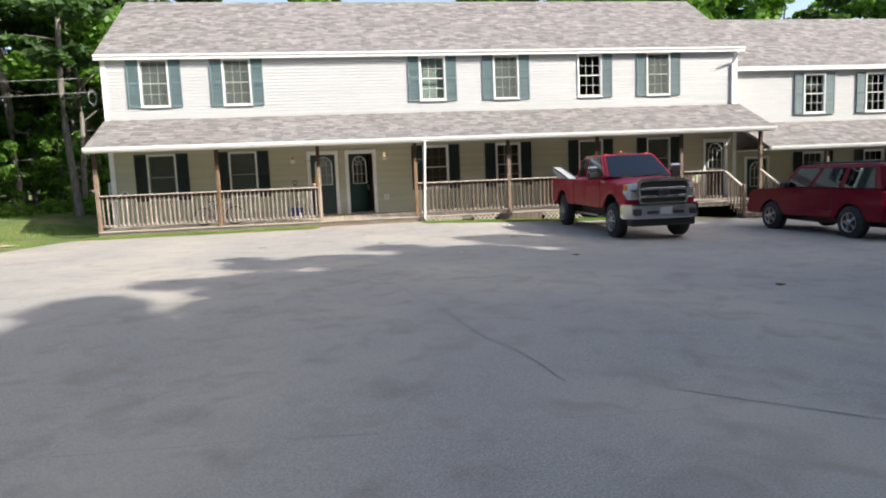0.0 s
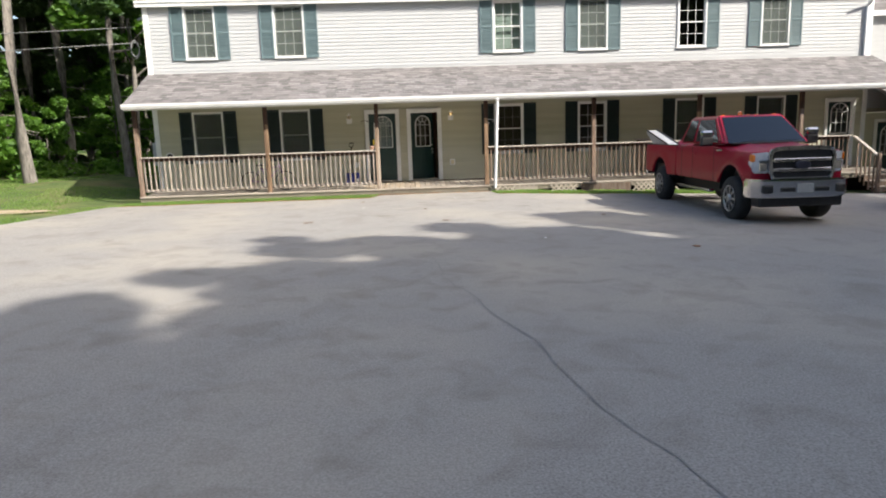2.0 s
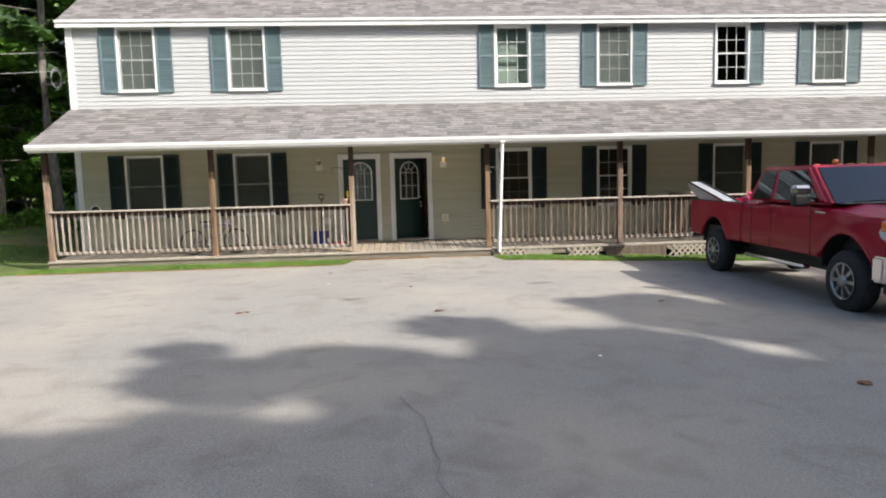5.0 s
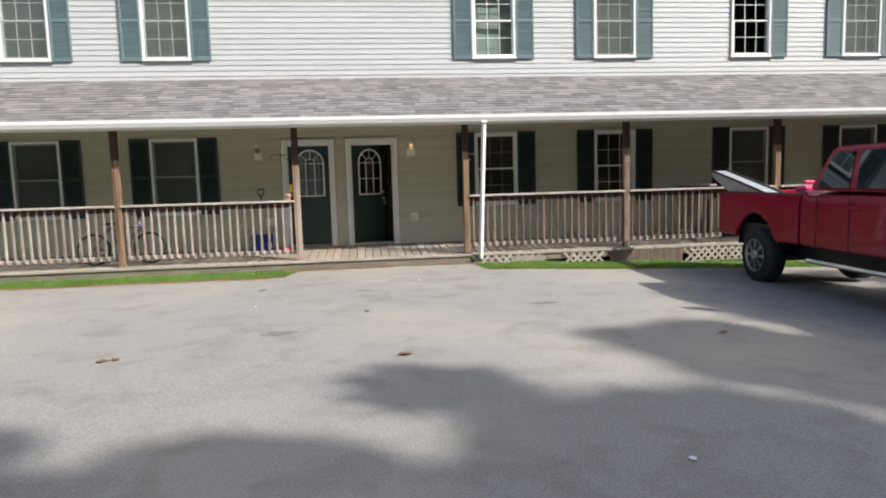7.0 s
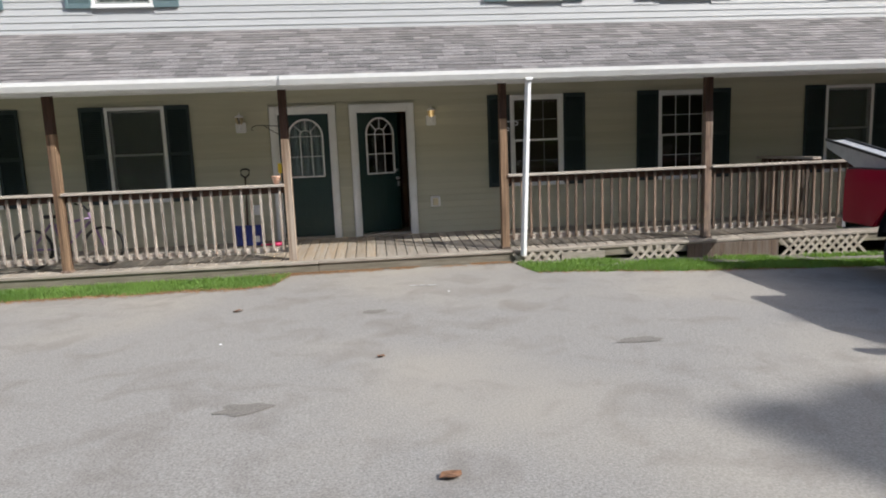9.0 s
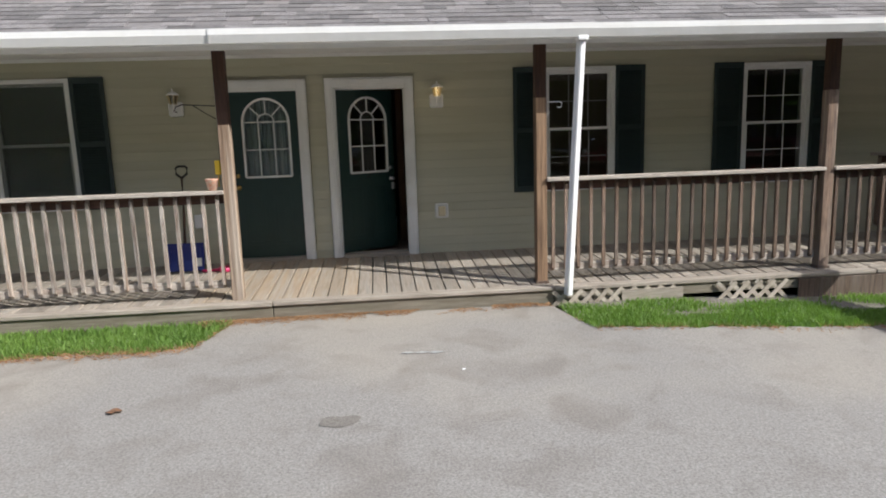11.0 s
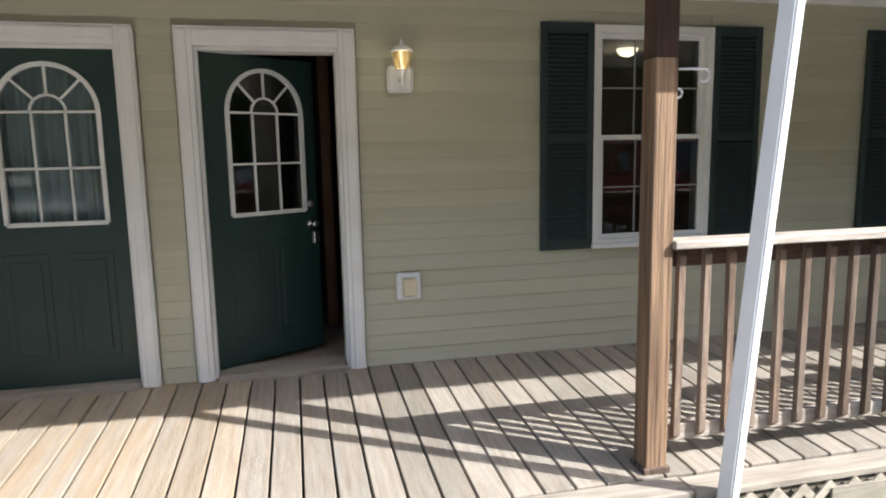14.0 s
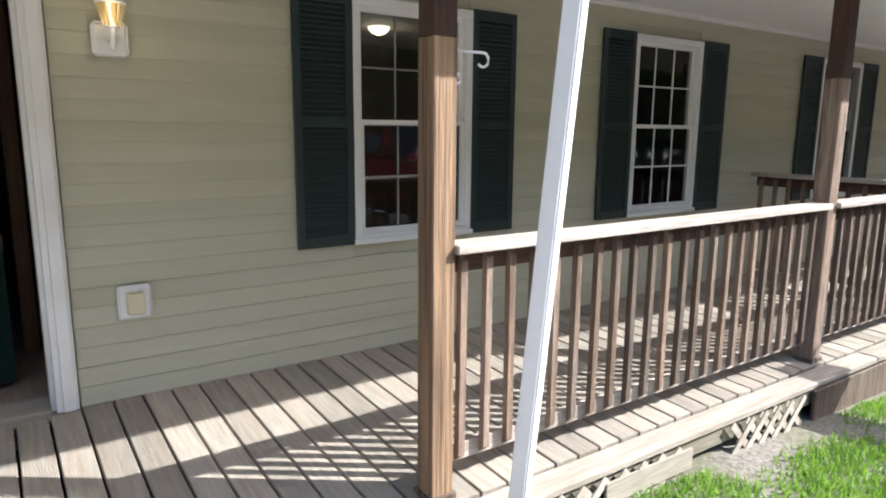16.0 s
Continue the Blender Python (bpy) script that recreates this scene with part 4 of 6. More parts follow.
hk = thing("plant_hook", "white metal scroll hook screwed to the post", "hook", m=Matrix.Translation((2.387, -1.66, 1.85)))
bm = bmesh.new()
tube(bm, [(0, 0, 0.0), (0.13, -0.01, 0.0)] + [(0.13 + 0.028 * math.sin(a), -0.02, -0.028 + 0.028 * math.cos(a)) for a in [k * 0.5 for k in range(1, 9)]], 0.006, 6)
part("upper_arm", bm, M["white_metal"], hk)
bm = bmesh.new()
tube(bm, [(0, -0.01, -0.085)] + [(0.012 + 0.02 * math.sin(a), -0.01, -0.105 + 0.02 * math.cos(a)) for a in [k * 0.5 for k in range(0, 9)]], 0.006, 6)
part("lower_scroll", bm, M["white_metal"], hk)
hk2 = thing("plant_hook", "black iron scroll hook on the porch post", "hook", m=Matrix.Translation((-0.83, -1.7, 1.9)))
bm = bmesh.new()
tube(bm, [(0, 0, 0), (-0.3, 0, 0.02), (-0.36, 0, 0.0), (-0.38, 0, -0.04), (-0.35, 0, -0.05)], 0.006, 6)
tube(bm, [(0, 0, -0.12), (-0.1, 0, -0.06), (-0.2, 0, 0.01)], 0.005, 6)
part("arm", bm, M["plastic_black"], hk2)
dl = thing("ceiling_lamp", "round lit ceiling lamp inside the room", "ceiling lamp", m=Matrix.Translation((4.43, 2.6, 2.62)))
bm = bmesh.new()
lathe(bm, [(0.02, -0.085), (0.07, -0.07), (0.11, -0.035), (0.12, 0.0)], (0, 0, 0), 16)
part("dome", bm, M["dome"], dl)
room_data = bpy.data.lights.new("room_lamp", "POINT")
room_data.energy, room_data.color, room_data.shadow_soft_size = 2.5, (1.0, 0.8, 0.55), 0.12
new("room_lamp_light", room_data).location = (4.43, 2.6, 2.4)

# ---- things on the porch ----
pot = thing("flower_pot", "small patterned pot with yellow toy on the rail", "pot", m=Matrix.Translation((-0.93, POST_Y - 0.01, 1.098)))
bm = bmesh.new()
lathe(bm, [(0.04, 0.0), (0.06, 0.1), (0.066, 0.105), (0.066, 0.115), (0.055, 0.115), (0.05, 0.03)], (0, 0, 0), 14)
part("pot_body", bm, M["pot_orange"], pot)
part("yellow_tag", boxes((0.03, 0.085, 0.03, 0.06, 0.15, 0.29), (0.05, 0.06, 0.04, 0.05, 0.03, 0.16), bevel=0.006), M["yellow"], pot)

shovel = thing("shovel", "snow shovel with broad blue blade leaning on the wall", "shovel", m=Matrix.Translation((-1.63, -0.36, 0.075)) @ Matrix.Rotation(radians(-9), 4, "X"))
bm = bmesh.new()
tube(bm, [(0, 0, 0.3), (0, 0.01, 0.7), (0, 0, 1.12)], 0.016, 8)
part("shaft", bm, M["post_dark"], shovel)
bm = bmesh.new()
tube(bm, [(0, 0, 1.1), (-0.06, 0, 1.15), (-0.065, 0, 1.22), (-0.04, 0, 1.24), (0.04, 0, 1.24), (0.065, 0, 1.22), (0.06, 0, 1.15), (0, 0, 1.1)], 0.014, 8)
part("grip", bm, M["plastic_black"], shovel)
bm = bmesh.new()
prism(bm, [(-0.05, 0.0), (-0.03, 0.0), (0.015, 0.12), (0.02, 0.22), (-0.01, 0.33), (-0.03, 0.33), (-0.005, 0.22), (-0.01, 0.12)], "x", -0.215, 0.215)
bmesh.ops.bevel(bm, geom=bm.edges[:], offset=0.004, segments=1, affect="EDGES")
blade = part("blade", bm, M["blue_plastic"], shovel, "blue scoop blade")
for x in (-0.17, -0.085, 0.085, 0.17):
    part("rib", boxes((x - 0.008, x + 0.008, -0.03, -0.008, 0.08, 0.3), bevel=0.004), M["blue_plastic"], blade)
part("sticker", boxes((0.12, 0.19, -0.036, -0.028, 0.05, 0.15)), M["vinyl"], blade, "worn white sticker")
toy = thing("toy_scoop", "pink plastic toy lying on the deck", "toy", m=Matrix.Translation((-1.25, -0.5, 0.065)))
bm = bmesh.new()
tube(bm, [(-0.16, 0, 0.03), (-0.05, 0.02, 0.03), (0.03, 0.02, 0.03)], 0.016, 6)
lathe(bm, [(0.02, 0.0), (0.07, 0.01), (0.08, 0.06), (0.07, 0.06), (0.05, 0.02)], (0.1, 0.02, 0), 10)
part("scoop", bm, M["pink_plastic"], toy)


def bicycle(m):
    b = thing("bicycle", "small bicycle leaning behind the porch railing", "bicycle", m=m)
    for x in (-0.48, 0.48):
        w = part("wheel", boxes(), M["tyre"], b)
        bm = bmesh.new()
        tube(bm, [(x + 0.27 * math.cos(k * math.tau / 24), 0, 0.29 + 0.27 * math.sin(k * math.tau / 24)) for k in range(25)], 0.021, 6, cap=False)
        w.data = mesh_of("wheel", bm, M["tyre"])
        bm = bmesh.new()
        for k in range(16):
            a = k * math.tau / 16
            bar(bm, (x, 0.012 * (-1) ** k, 0.29), (x + 0.26 * math.cos(a), 0, 0.29 + 0.26 * math.sin(a)), 0.004)
        part("spokes", bm, M["steel"], w)
    bm = bmesh.new()
    for p, q in (((-0.48, 0.29), (-0.05, 0.27)), ((-0.05, 0.27), (-0.18, 0.68)), ((-0.18, 0.68), (-0.48, 0.29)), ((-0.05, 0.27), (0.32, 0.66)), ((-0.17, 0.62), (0.31, 0.7)), ((0.48, 0.29), (0.3, 0.78))):
        tube(bm, [(p[0], 0, p[1]), (q[0], 0, q[1])], 0.018, 8)
    part("frame", bm, M["bike_paint"], b, "faded violet frame")
    bm = bmesh.new()
    tube(bm, [(0.22, -0.26, 0.9), (0.29, -0.16, 0.88), (0.3, 0, 0.8), (0.29, 0.16, 0.88), (0.22, 0.26, 0.9)], 0.013, 6)
    part("handlebar", bm, M["plastic_black"], b)
    part("saddle", boxes((-0.32, -0.08, -0.06, 0.06, 0.72, 0.77), bevel=0.02), M["plastic_black"], b)
    bm = bmesh.new()
    lathe(bm, [(0.08, -0.006), (0.08, 0.006)], (-0.05, -0.03, 0.27), 16, "y")
    bar(bm, (-0.05, -0.05, 0.27), (0.06, -0.05, 0.15), 0.02), box(bm, 0.02, 0.1, -0.12, -0.05, 0.135, 0.16)
    part("crank", bm, M["steel"], b)
    return b


bicycle(Matrix.Translation((-3.95, -1.38, 0.02)) @ Matrix.Rotation(radians(3), 4, "Z") @ Matrix.Rotation(radians(-6), 4, "X"))
vent = thing("wall_vent", "round dark vent with a white rim on the siding", "vent", m=Matrix.Translation((-7.12, -0.02, 1.05)))
bm = bmesh.new()
ring = [(0.115 * math.cos(k * math.tau / 20), -0.02, 0.115 * math.sin(k * math.tau / 20)) for k in range(21)]
tube(bm, ring, 0.02, 6, cap=False)
part("rim", bm, M["vinyl"], vent, "white plastic rim")
bm = bmesh.new()
lathe(bm, [(0.11, 0.0), (0.11, -0.012)], (0, 0, 0), 20, "y")
part("flap", bm, M["plastic_black"], vent, "dark vent flap")
mb = thing("meter_box", "grey electric meter box on the end wall with conduit", "meter box", m=Matrix.Translation((X_L - 0.02, 0.35, 0.5)))
part("box_body", boxes((-0.16, 0.0, -0.2, 0.2, 0.3, 1.0), bevel=0.015), M["meter_grey"], mb)
bm = bmesh.new()
tube(bm, [(-0.08, 0, 1.0), (-0.08, 0, 4.55), (-0.16, -0.03, 4.66), (-0.26, -0.05, 4.6)], 0.035, 8)
tube(bm, [(-0.08, 0, 0.3), (-0.08, 0, -0.7)], 0.035, 8)
part("conduit", bm, M["meter_grey"], mb)
cables = thing("service_cable", "grey overhead service cables to the gable", "cable")
for k, (a, b) in enumerate((((-7.86, 0.3, 4.9), (-60, 1, 6.2)), ((-7.86, 0.3, 4.45), (-60, 1, 5.2)))):
    bm = bmesh.new()
    pts = [Vector(a).lerp(Vector(b), s / 16) - Vector((0, 0, 0.8 * math.sin(math.pi * s / 16))) for s in range(17)]
    tube(bm, pts, 0.009, 5)
    part("strand", bm, M["cable"], cables)
bm = bmesh.new()
tube(bm, [(-7.9 - 0.12 * math.cos(a), 0.2, 4.3 + 0.22 * math.sin(a) - 0.05 * a / 6) for a in [k * 0.45 for k in range(26)]], 0.014, 5)
part("coil", bm, M["cable"], cables)


# ---- vehicles ----
def wheel(parent, u, v, r, width, spokes=8):
    """A wheel with axle along local y at (u, v, r)."""
    s = -1 if v < 0 else 1
    bm = bmesh.new()
    lathe(bm, [(r * 0.62, -width / 2), (r * 0.93, -width / 2), (r, -width * 0.33), (r, width * 0.33), (r * 0.93, width / 2), (r * 0.62, width / 2)], (u, v, r), 28, "y")
    w = part("wheel", bm, M["tyre"], parent)
    o = v + s * (width * 0.5 + 0.004)
    bm = bmesh.new()
    lathe(bm, [(r * 0.56, 0.0), (r * 0.61, s * 0.02), (r * 0.575, s * 0.024), (r * 0.52, -s * 0.03)], (u, o, r), 28, "y")
    for f in [f for f in bm.faces if len(f.verts) > 4]:
        bm.faces.remove(f)
    lathe(bm, [(r * 0.2, -s * 0.05), (r * 0.2, s * 0.035), (r * 0.13, s * 0.05)], (u, o, r), 14, "y")
    for k in range(spokes):
        a, da = k * math.tau / spokes, 0.5 * math.pi / spokes
        v0 = [bm.verts.new((u + r * q * math.cos(b), o - s * d, r + r * q * math.sin(b))) for q, b, d in ((0.14, a - da, -0.02), (0.14, a + da, -0.02), (0.56, a + da * 0.62, -0.002), (0.56, a - da * 0.62, -0.002))]
        v1 = [bm.verts.new(p.co + Vector((0, -s * 0.025, 0))) for p in v0]
        bm.faces.new(v0), bm.faces.new(v1[::-1])
        for i in range(4):
            bm.faces.new((v0[i], v1[i], v1[(i + 1) % 4], v0[(i + 1) % 4]))
    part("rim", bm, M["rim"], w, "bright alloy rim")
    # near-black disc gives the gaps between spokes their shade
    bm = bmesh.new()
    lathe(bm, [(r * 0.565, 0), (r * 0.565, s * 0.01)], (u, o - s * 0.03, r), 20, "y")
    part("dark_rim_back", bm, M["rim_dark"], w)
    return w


def side_profile(top, u0, u1, z_low, axles, r):
    """A body side outline with round wheel arches cut from below. top runs from u1 back to u0."""
    pts = [(u0, z_low)]
    for u, zc in axles:
        h = math.asin(min(1, max(-1, (z_low - zc) / r)))
        n = 12
        pts += [(u - r * math.cos(h + (math.pi - 2 * h) * k / n), zc + r * math.sin(h + (math.pi - 2 * h) * k / n)) for k in range(n + 1)]
    pts.append((u1, z_low))
    return pts + top


def taper_box(bm, u0, u1, top0, top1, v_low, v_top, z0, z1):
    v = [bm.verts.new(p) for p in ((u0, -v_low, z0), (u1, -v_low, z0), (u1, v_low, z0), (u0, v_low, z0), (top0, -v_top, z1), (top1, -v_top, z1), (top1, v_top, z1), (top0, v_top, z1))]
    for f in ((3, 2, 1, 0), (4, 5, 6, 7), (0, 1, 5, 4), (1, 2, 6, 5), (2, 3, 7, 6), (3, 0, 4, 7)):
        bm.faces.new([v[i] for i in f])
    return v


def plate(bm, quad, push, thick=0.012):
    """A thin plate on four points, set proud along push."""
    n = Vector(push).normalized()
    a = [bm.verts.new(Vector(p) + n * 0.004) for p in quad]
    b = [bm.verts.new(Vector(p) + n * thick) for p in quad]
    bm.faces.new(a[::-1]), bm.faces.new(b)
    for k in range(4):
        bm.faces.new((a[k], a[(k + 1) % 4], b[(k + 1) % 4], b[k]))


def lerp4(q, s0, s1, t0, t1):
    """A patch of the quad q (corner order: low rear, low front, top front, top rear)."""
    q = [Vector(p) for p in q]
    at = lambda s, t: q[0].lerp(q[1], s).lerp(q[3].lerp(q[2], s), t)
    return [at(s0, t0), at(s1, t0), at(s1, t1), at(s0, t1)]


def slice_and_shape(bm, cuts, shape):
    """Slice a mesh along planes, move each vertex by shape(p), and smooth all but its sharp edges."""
    for axis, values in cuts:
        n = Vector([float(axis == k) for k in "xyz"])
        for v in values:
            bmesh.ops.bisect_plane(bm, geom=bm.verts[:] + bm.edges[:] + bm.faces[:], plane_co=n * v, plane_no=n)
    for v in bm.verts:
        v.co = shape(v.co.copy())
    bmesh.ops.recalc_face_normals(bm, faces=bm.faces[:])
    for f in bm.faces:
        f.smooth = True
    for e in bm.edges:
        e.smooth = len(e.link_faces) == 2 and e.calc_face_angle(0.0) < radians(32)


def truck_skin(p):
    """Curves of the truck's sheet metal: narrower shoulders and nose, a crowned bonnet, flared arches."""
    u, v, z = p
    side = abs(v) / 1.0
    f = 1 - 0.035 * max(0.0, (z - 1.0) / 0.4) ** 2 - 0.03 * max(0.0, (0.8 - z) / 0.2) ** 2
    f *= 1 - 0.075 * smooth_step(5.5, 5.92, u)
    f *= 1 - 0.02 * smooth_step(0.4, 0.05, u)
    bulge = 0.0
    for c in (1.28, 5.2):
        d = math.hypot(u - c, z - 0.53)
        bulge = max(bulge, 0.04 * math.exp(-((d - 0.6) / 0.07) ** 2))
    crease = 0.012 * math.exp(-((z - 1.22) / 0.05) ** 2)
    v2 = v * f + math.copysign((bulge + crease) if side > 0.9 else 0.0, v)
    if z > 1.3 and u > 2.4:
        z -= 0.07 * min(1.0, abs(v)) ** 3 * smooth_step(1.3, 1.4, z) + 0.04 * smooth_step(4.9, 5.9, u) * smooth_step(1.3, 1.42, z)
        z += 0.025 * math.exp(-((abs(v) - 0.5) / 0.12) ** 2) * smooth_step(4.25, 4.6, u) * smooth_step(6.0, 5.6, u)
    u += 0.06 * (1 - min(1.0, abs(v)) ** 2) * smooth_step(5.7, 5.9, u) - 0.02
    return Vector((u, v2, z))


def pickup(m):
    t = thing("pickup_truck", "shiny red pickup truck with chrome grille parked on asphalt", "truck", m=m)
    R, W = 0.42, 1.0
    ax = [(1.28, R), (5.2, R)]
    arch_ax = [(1.28, 0.53), (5.2, 0.53)]
    planes = [("x", [2.34 + 0.13 * k for k in range(1, 29)]), ("y", [-0.85, -0.62, -0.5, -0.38, 0.0, 0.38, 0.5, 0.62, 0.85]), ("z", [0.7, 0.8, 0.9, 1.0, 1.08, 1.17, 1.22, 1.27, 1.33])]
    bm = bmesh.new()     # cab and front
    prism(bm, side_profile([(5.9, 0.98), (5.89, 1.28), (5.8, 1.38), (4.3, 1.46), (2.34, 1.42)], 2.34, 5.9, 0.68, arch_ax[1:], 0.56), "y", -W, W)
    bmesh.ops.bevel(bm, geom=[e for e in bm.edges], offset=0.03, segments=2, affect="EDGES")
    slice_and_shape(bm, planes, truck_skin)
    part("body", bm, M["red_paint"], t)
    part("cowl", boxes((4.62, 4.9, -0.8, 0.8, 1.43, 1.462), bevel=0.012), M["plastic_black"], t, "black cowl under the windscreen")
    for s in (-1, 1):
        bm = bmesh.new()
        bar(bm, (4.86, s * 0.35 - 0.3, 1.47), (4.83, s * 0.35 + 0.3, 1.485), 0.014, 0.014)
        part("wiper", bm, M["plastic_black"], t)
    for s in (-1, 1):
        bm = bmesh.new()
        prism(bm, side_profile([(2.31, 1.37), (0.12, 1.37)], 0.12, 2.31, 0.68, arch_ax[:1], 0.56), "y", s * W, s * (W - 0.09))
        bmesh.ops.bevel(bm, geom=bm.edges[:], offset=0.015, segments=1, affect="EDGES")
        slice_and_shape(bm, [("x", [0.12 + 0.13 * k for k in range(1, 17)]), ("z", [0.7, 0.8, 0.9, 1.0, 1.08, 1.17, 1.22, 1.27, 1.33])], truck_skin)
        part("bed_side", bm, M["red_paint"], t)
        part("bed_rail_cap", boxes((0.14, 2.29, min(s * 0.87, s * 0.965), max(s * 0.87, s * 0.965), 1.366, 1.385), bevel=0.006), M["plastic_black"], t)
        part("wheel_well", boxes((4.64, 5.76, min(s * 0.5, s * 0.7), max(s * 0.5, s * 0.7), 0.55, 1.1), (0.72, 1.84, min(s * 0.5, s * 0.7), max(s * 0.5, s * 0.7), 0.55, 1.05)), M["plastic_black"], t)
    part("tailgate", boxes((0.08, 0.16, -W + 0.095, W - 0.095, 0.7, 1.37), bevel=0.012), M["red_paint"], t)
    part("bed_floor", boxes((0.16, 2.3, -W + 0.095, W - 0.095, 0.84, 0.9), (2.24, 2.31, -W + 0.095, W - 0.095, 0.9, 1.4)), M["plastic_black"], t)
    bm = bmesh.new()
    z0, z1 = 1.43, 2.0
    taper_box(bm, 2.45, 4.8, 2.68, 4.03, 0.97, 0.76, z0, z1)
    bmesh.ops.bevel(bm, geom=bm.edges[:], offset=0.045, segments=3, affect="EDGES")
    part("cab_roof", bm, M["red_paint"], t)
    for s in (-1, 1):
        q = [(2.45, s * 0.97, z0), (4.8, s * 0.97, z0), (4.03, s * 0.76, z1), (2.68, s * 0.76, z1)]
        for s0, s1 in ((0.08, 0.34), (0.4, 0.9)):
            bm = bmesh.new()
            plate(bm, lerp4(q, s0, s1, 0.06, 0.86), (0, s, 0.4))
            part("side_window", bm, M["car_glass"], t)
    for nm, q, push in (("windscreen", [(4.8, -0.97, z0), (4.8, 0.97, z0), (4.03, 0.76, z1), (4.03, -0.76, z1)], (0.7, 0, 0.7)), ("rear_window", [(2.45, -0.97, z0), (2.45, 0.97, z0), (2.68, 0.76, z1), (2.68, -0.76, z1)], (-0.9, 0, 0.4))):
        bm = bmesh.new()
        plate(bm, lerp4(q, 0.055, 0.945, 0.03, 0.92), push)
        part(nm, bm, M["car_glass"], t)
    # grille
    g = part("grille", boxes((5.95, 6.03, -0.6, 0.6, 0.84, 1.34), bevel=0.02), M["plastic_black"], t)
    bm = bmesh.new()
    ring = [(-0.56, 0.82), (0.56, 0.82), (0.62, 0.9), (0.65, 1.26), (0.58, 1.35), (0.3, 1.37), (-0.3, 1.37), (-0.58, 1.35), (-0.65, 1.26), (-0.62, 0.9)]
    for (ya, za), (yb, zb) in zip(ring, ring[1:] + ring[:1]):
        bar(bm, (6.03, ya, za), (6.03, yb, zb), 0.075, 0.085, up=(1, 0, 0))
    bmesh.ops.bevel(bm, geom=bm.edges[:], offset=0.015, segments=2, affect="EDGES")
    part("grille_surround", bm, M["chrome"], g, "chrome surround")
    for z in (0.985, 1.16):
        part("grille_bar", boxes((6.0, 6.075, -0.59, 0.59, z - 0.036, z + 0.036), bevel=0.014), M["chrome"], g, "chrome bar")
        part("bar_inset", boxes((6.076, 6.08, -0.48, 0.48, z - 0.008, z + 0.008)), M["plastic_black"], g)
    bm = bmesh.new()
    lathe(bm, [(0.12, 6.05), (0.12, 6.1), (0.1, 6.105)], (0, 0, 1.075), 20, "x")
    bmesh.ops.scale(bm, vec=(1, 1.25, 0.6), verts=bm.verts[:], space=Matrix.Translation((0, 0, -1.075)))
    part("badge", bm, M["badge"], g, "plain dark oval badge")
    for s in (-1, 1):
        bm = bmesh.new()
        prism(bm, [(s * 0.64, 0.93), (s * 0.9, 0.93), (s * 0.945, 1.1), (s * 0.925, 1.285), (s * 0.64, 1.31)], "x", 5.72, 6.0)
        for v in bm.verts:
            if abs(v.co.y) > 0.8 and v.co.x > 5.9:
                v.co.x -= 0.09
        bmesh.ops.bevel(bm, geom=bm.edges[:], offset=0.02, segments=2, affect="EDGES")
        h = part("headlight", bm, M["lens"], t, "clear headlight with amber corner")
        part("turn_signal", boxes((5.8, 5.925, min(s * 0.865, s * 0.95), max(s * 0.865, s * 0.95), 1.13, 1.27), bevel=0.02), M["amber"], h)
        part("lamp_reflector", boxes((5.985, 6.006, s * 0.755 - 0.08, s * 0.755 + 0.08, 0.97, 1.13), bevel=0.01), M["chrome"], h)
        part("lamp_divider", boxes((5.98, 6.008, s * 0.755 - 0.1, s * 0.755 + 0.1, 1.145, 1.16)), M["rim_dark"], h)
        part("fog_lamp", boxes((6.0, 6.175, s * 0.72 - 0.11, s * 0.72 + 0.11, 0.58, 0.74), bevel=0.025), M["plastic_black"], t)
        part("fog_lens", boxes((6.17, 6.182, s * 0.72 - 0.045, s * 0.72 + 0.045, 0.61, 0.7), bevel=0.005), M["rim_dark"], t)
        part("bumper_slot", boxes((6.1, 6.2, s * 0.34 - 0.16, s * 0.34 + 0.16, 0.6, 0.7), bevel=0.02), M["plastic_black"], t)
    bm = bmesh.new()
    prism(bm, [(5.74, -1.015), (5.95, -1.01), (6.12, -0.84), (6.19, -0.5), (6.19, 0.5), (6.12, 0.84), (5.95, 1.01), (5.74, 1.015)], "z", 0.5, 0.83)
    bmesh.ops.bevel(bm, geom=bm.edges[:], offset=0.03, segments=2, affect="EDGES")
    for f in bm.faces:
        f.smooth = True
    for e in bm.edges:
        e.smooth = e.calc_face_angle(0.0) < radians(32)
    part("front_bumper", bm, M["chrome"], t, "chrome bumper")
    part("air_dam", boxes((5.75, 6.08, -0.85, 0.85, 0.33, 0.52), bevel=0.03), M["plastic_black"], t)
    part("number_plate", boxes((6.192, 6.205, -0.16, 0.16, 0.59, 0.75), bevel=0.004), M["plate"], t)
    part("rear_bumper", boxes((-0.08, 0.1, -0.95, 0.95, 0.58, 0.76), bevel=0.03), M["chrome"], t)
    for s in (-1, 1):
        part("mirror_arm", boxes((4.4, 4.46, s * 1.0 - 0.1, s * 1.0 + 0.1, 1.5, 1.53)), M["plastic_black"], t)
        mr = part("mirror", boxes((4.36, 4.5, s * 1.2 - 0.14, s * 1.2 + 0.14, 1.4, 1.59), bevel=0.035), M["plastic_black"], t, "black tow mirror with chrome cap")
        part("mirror_cap", boxes((4.355, 4.51, s * 1.2 - 0.145, s * 1.2 + 0.145, 1.575, 1.71), bevel=0.04), M["chrome"], mr, "chrome cap")
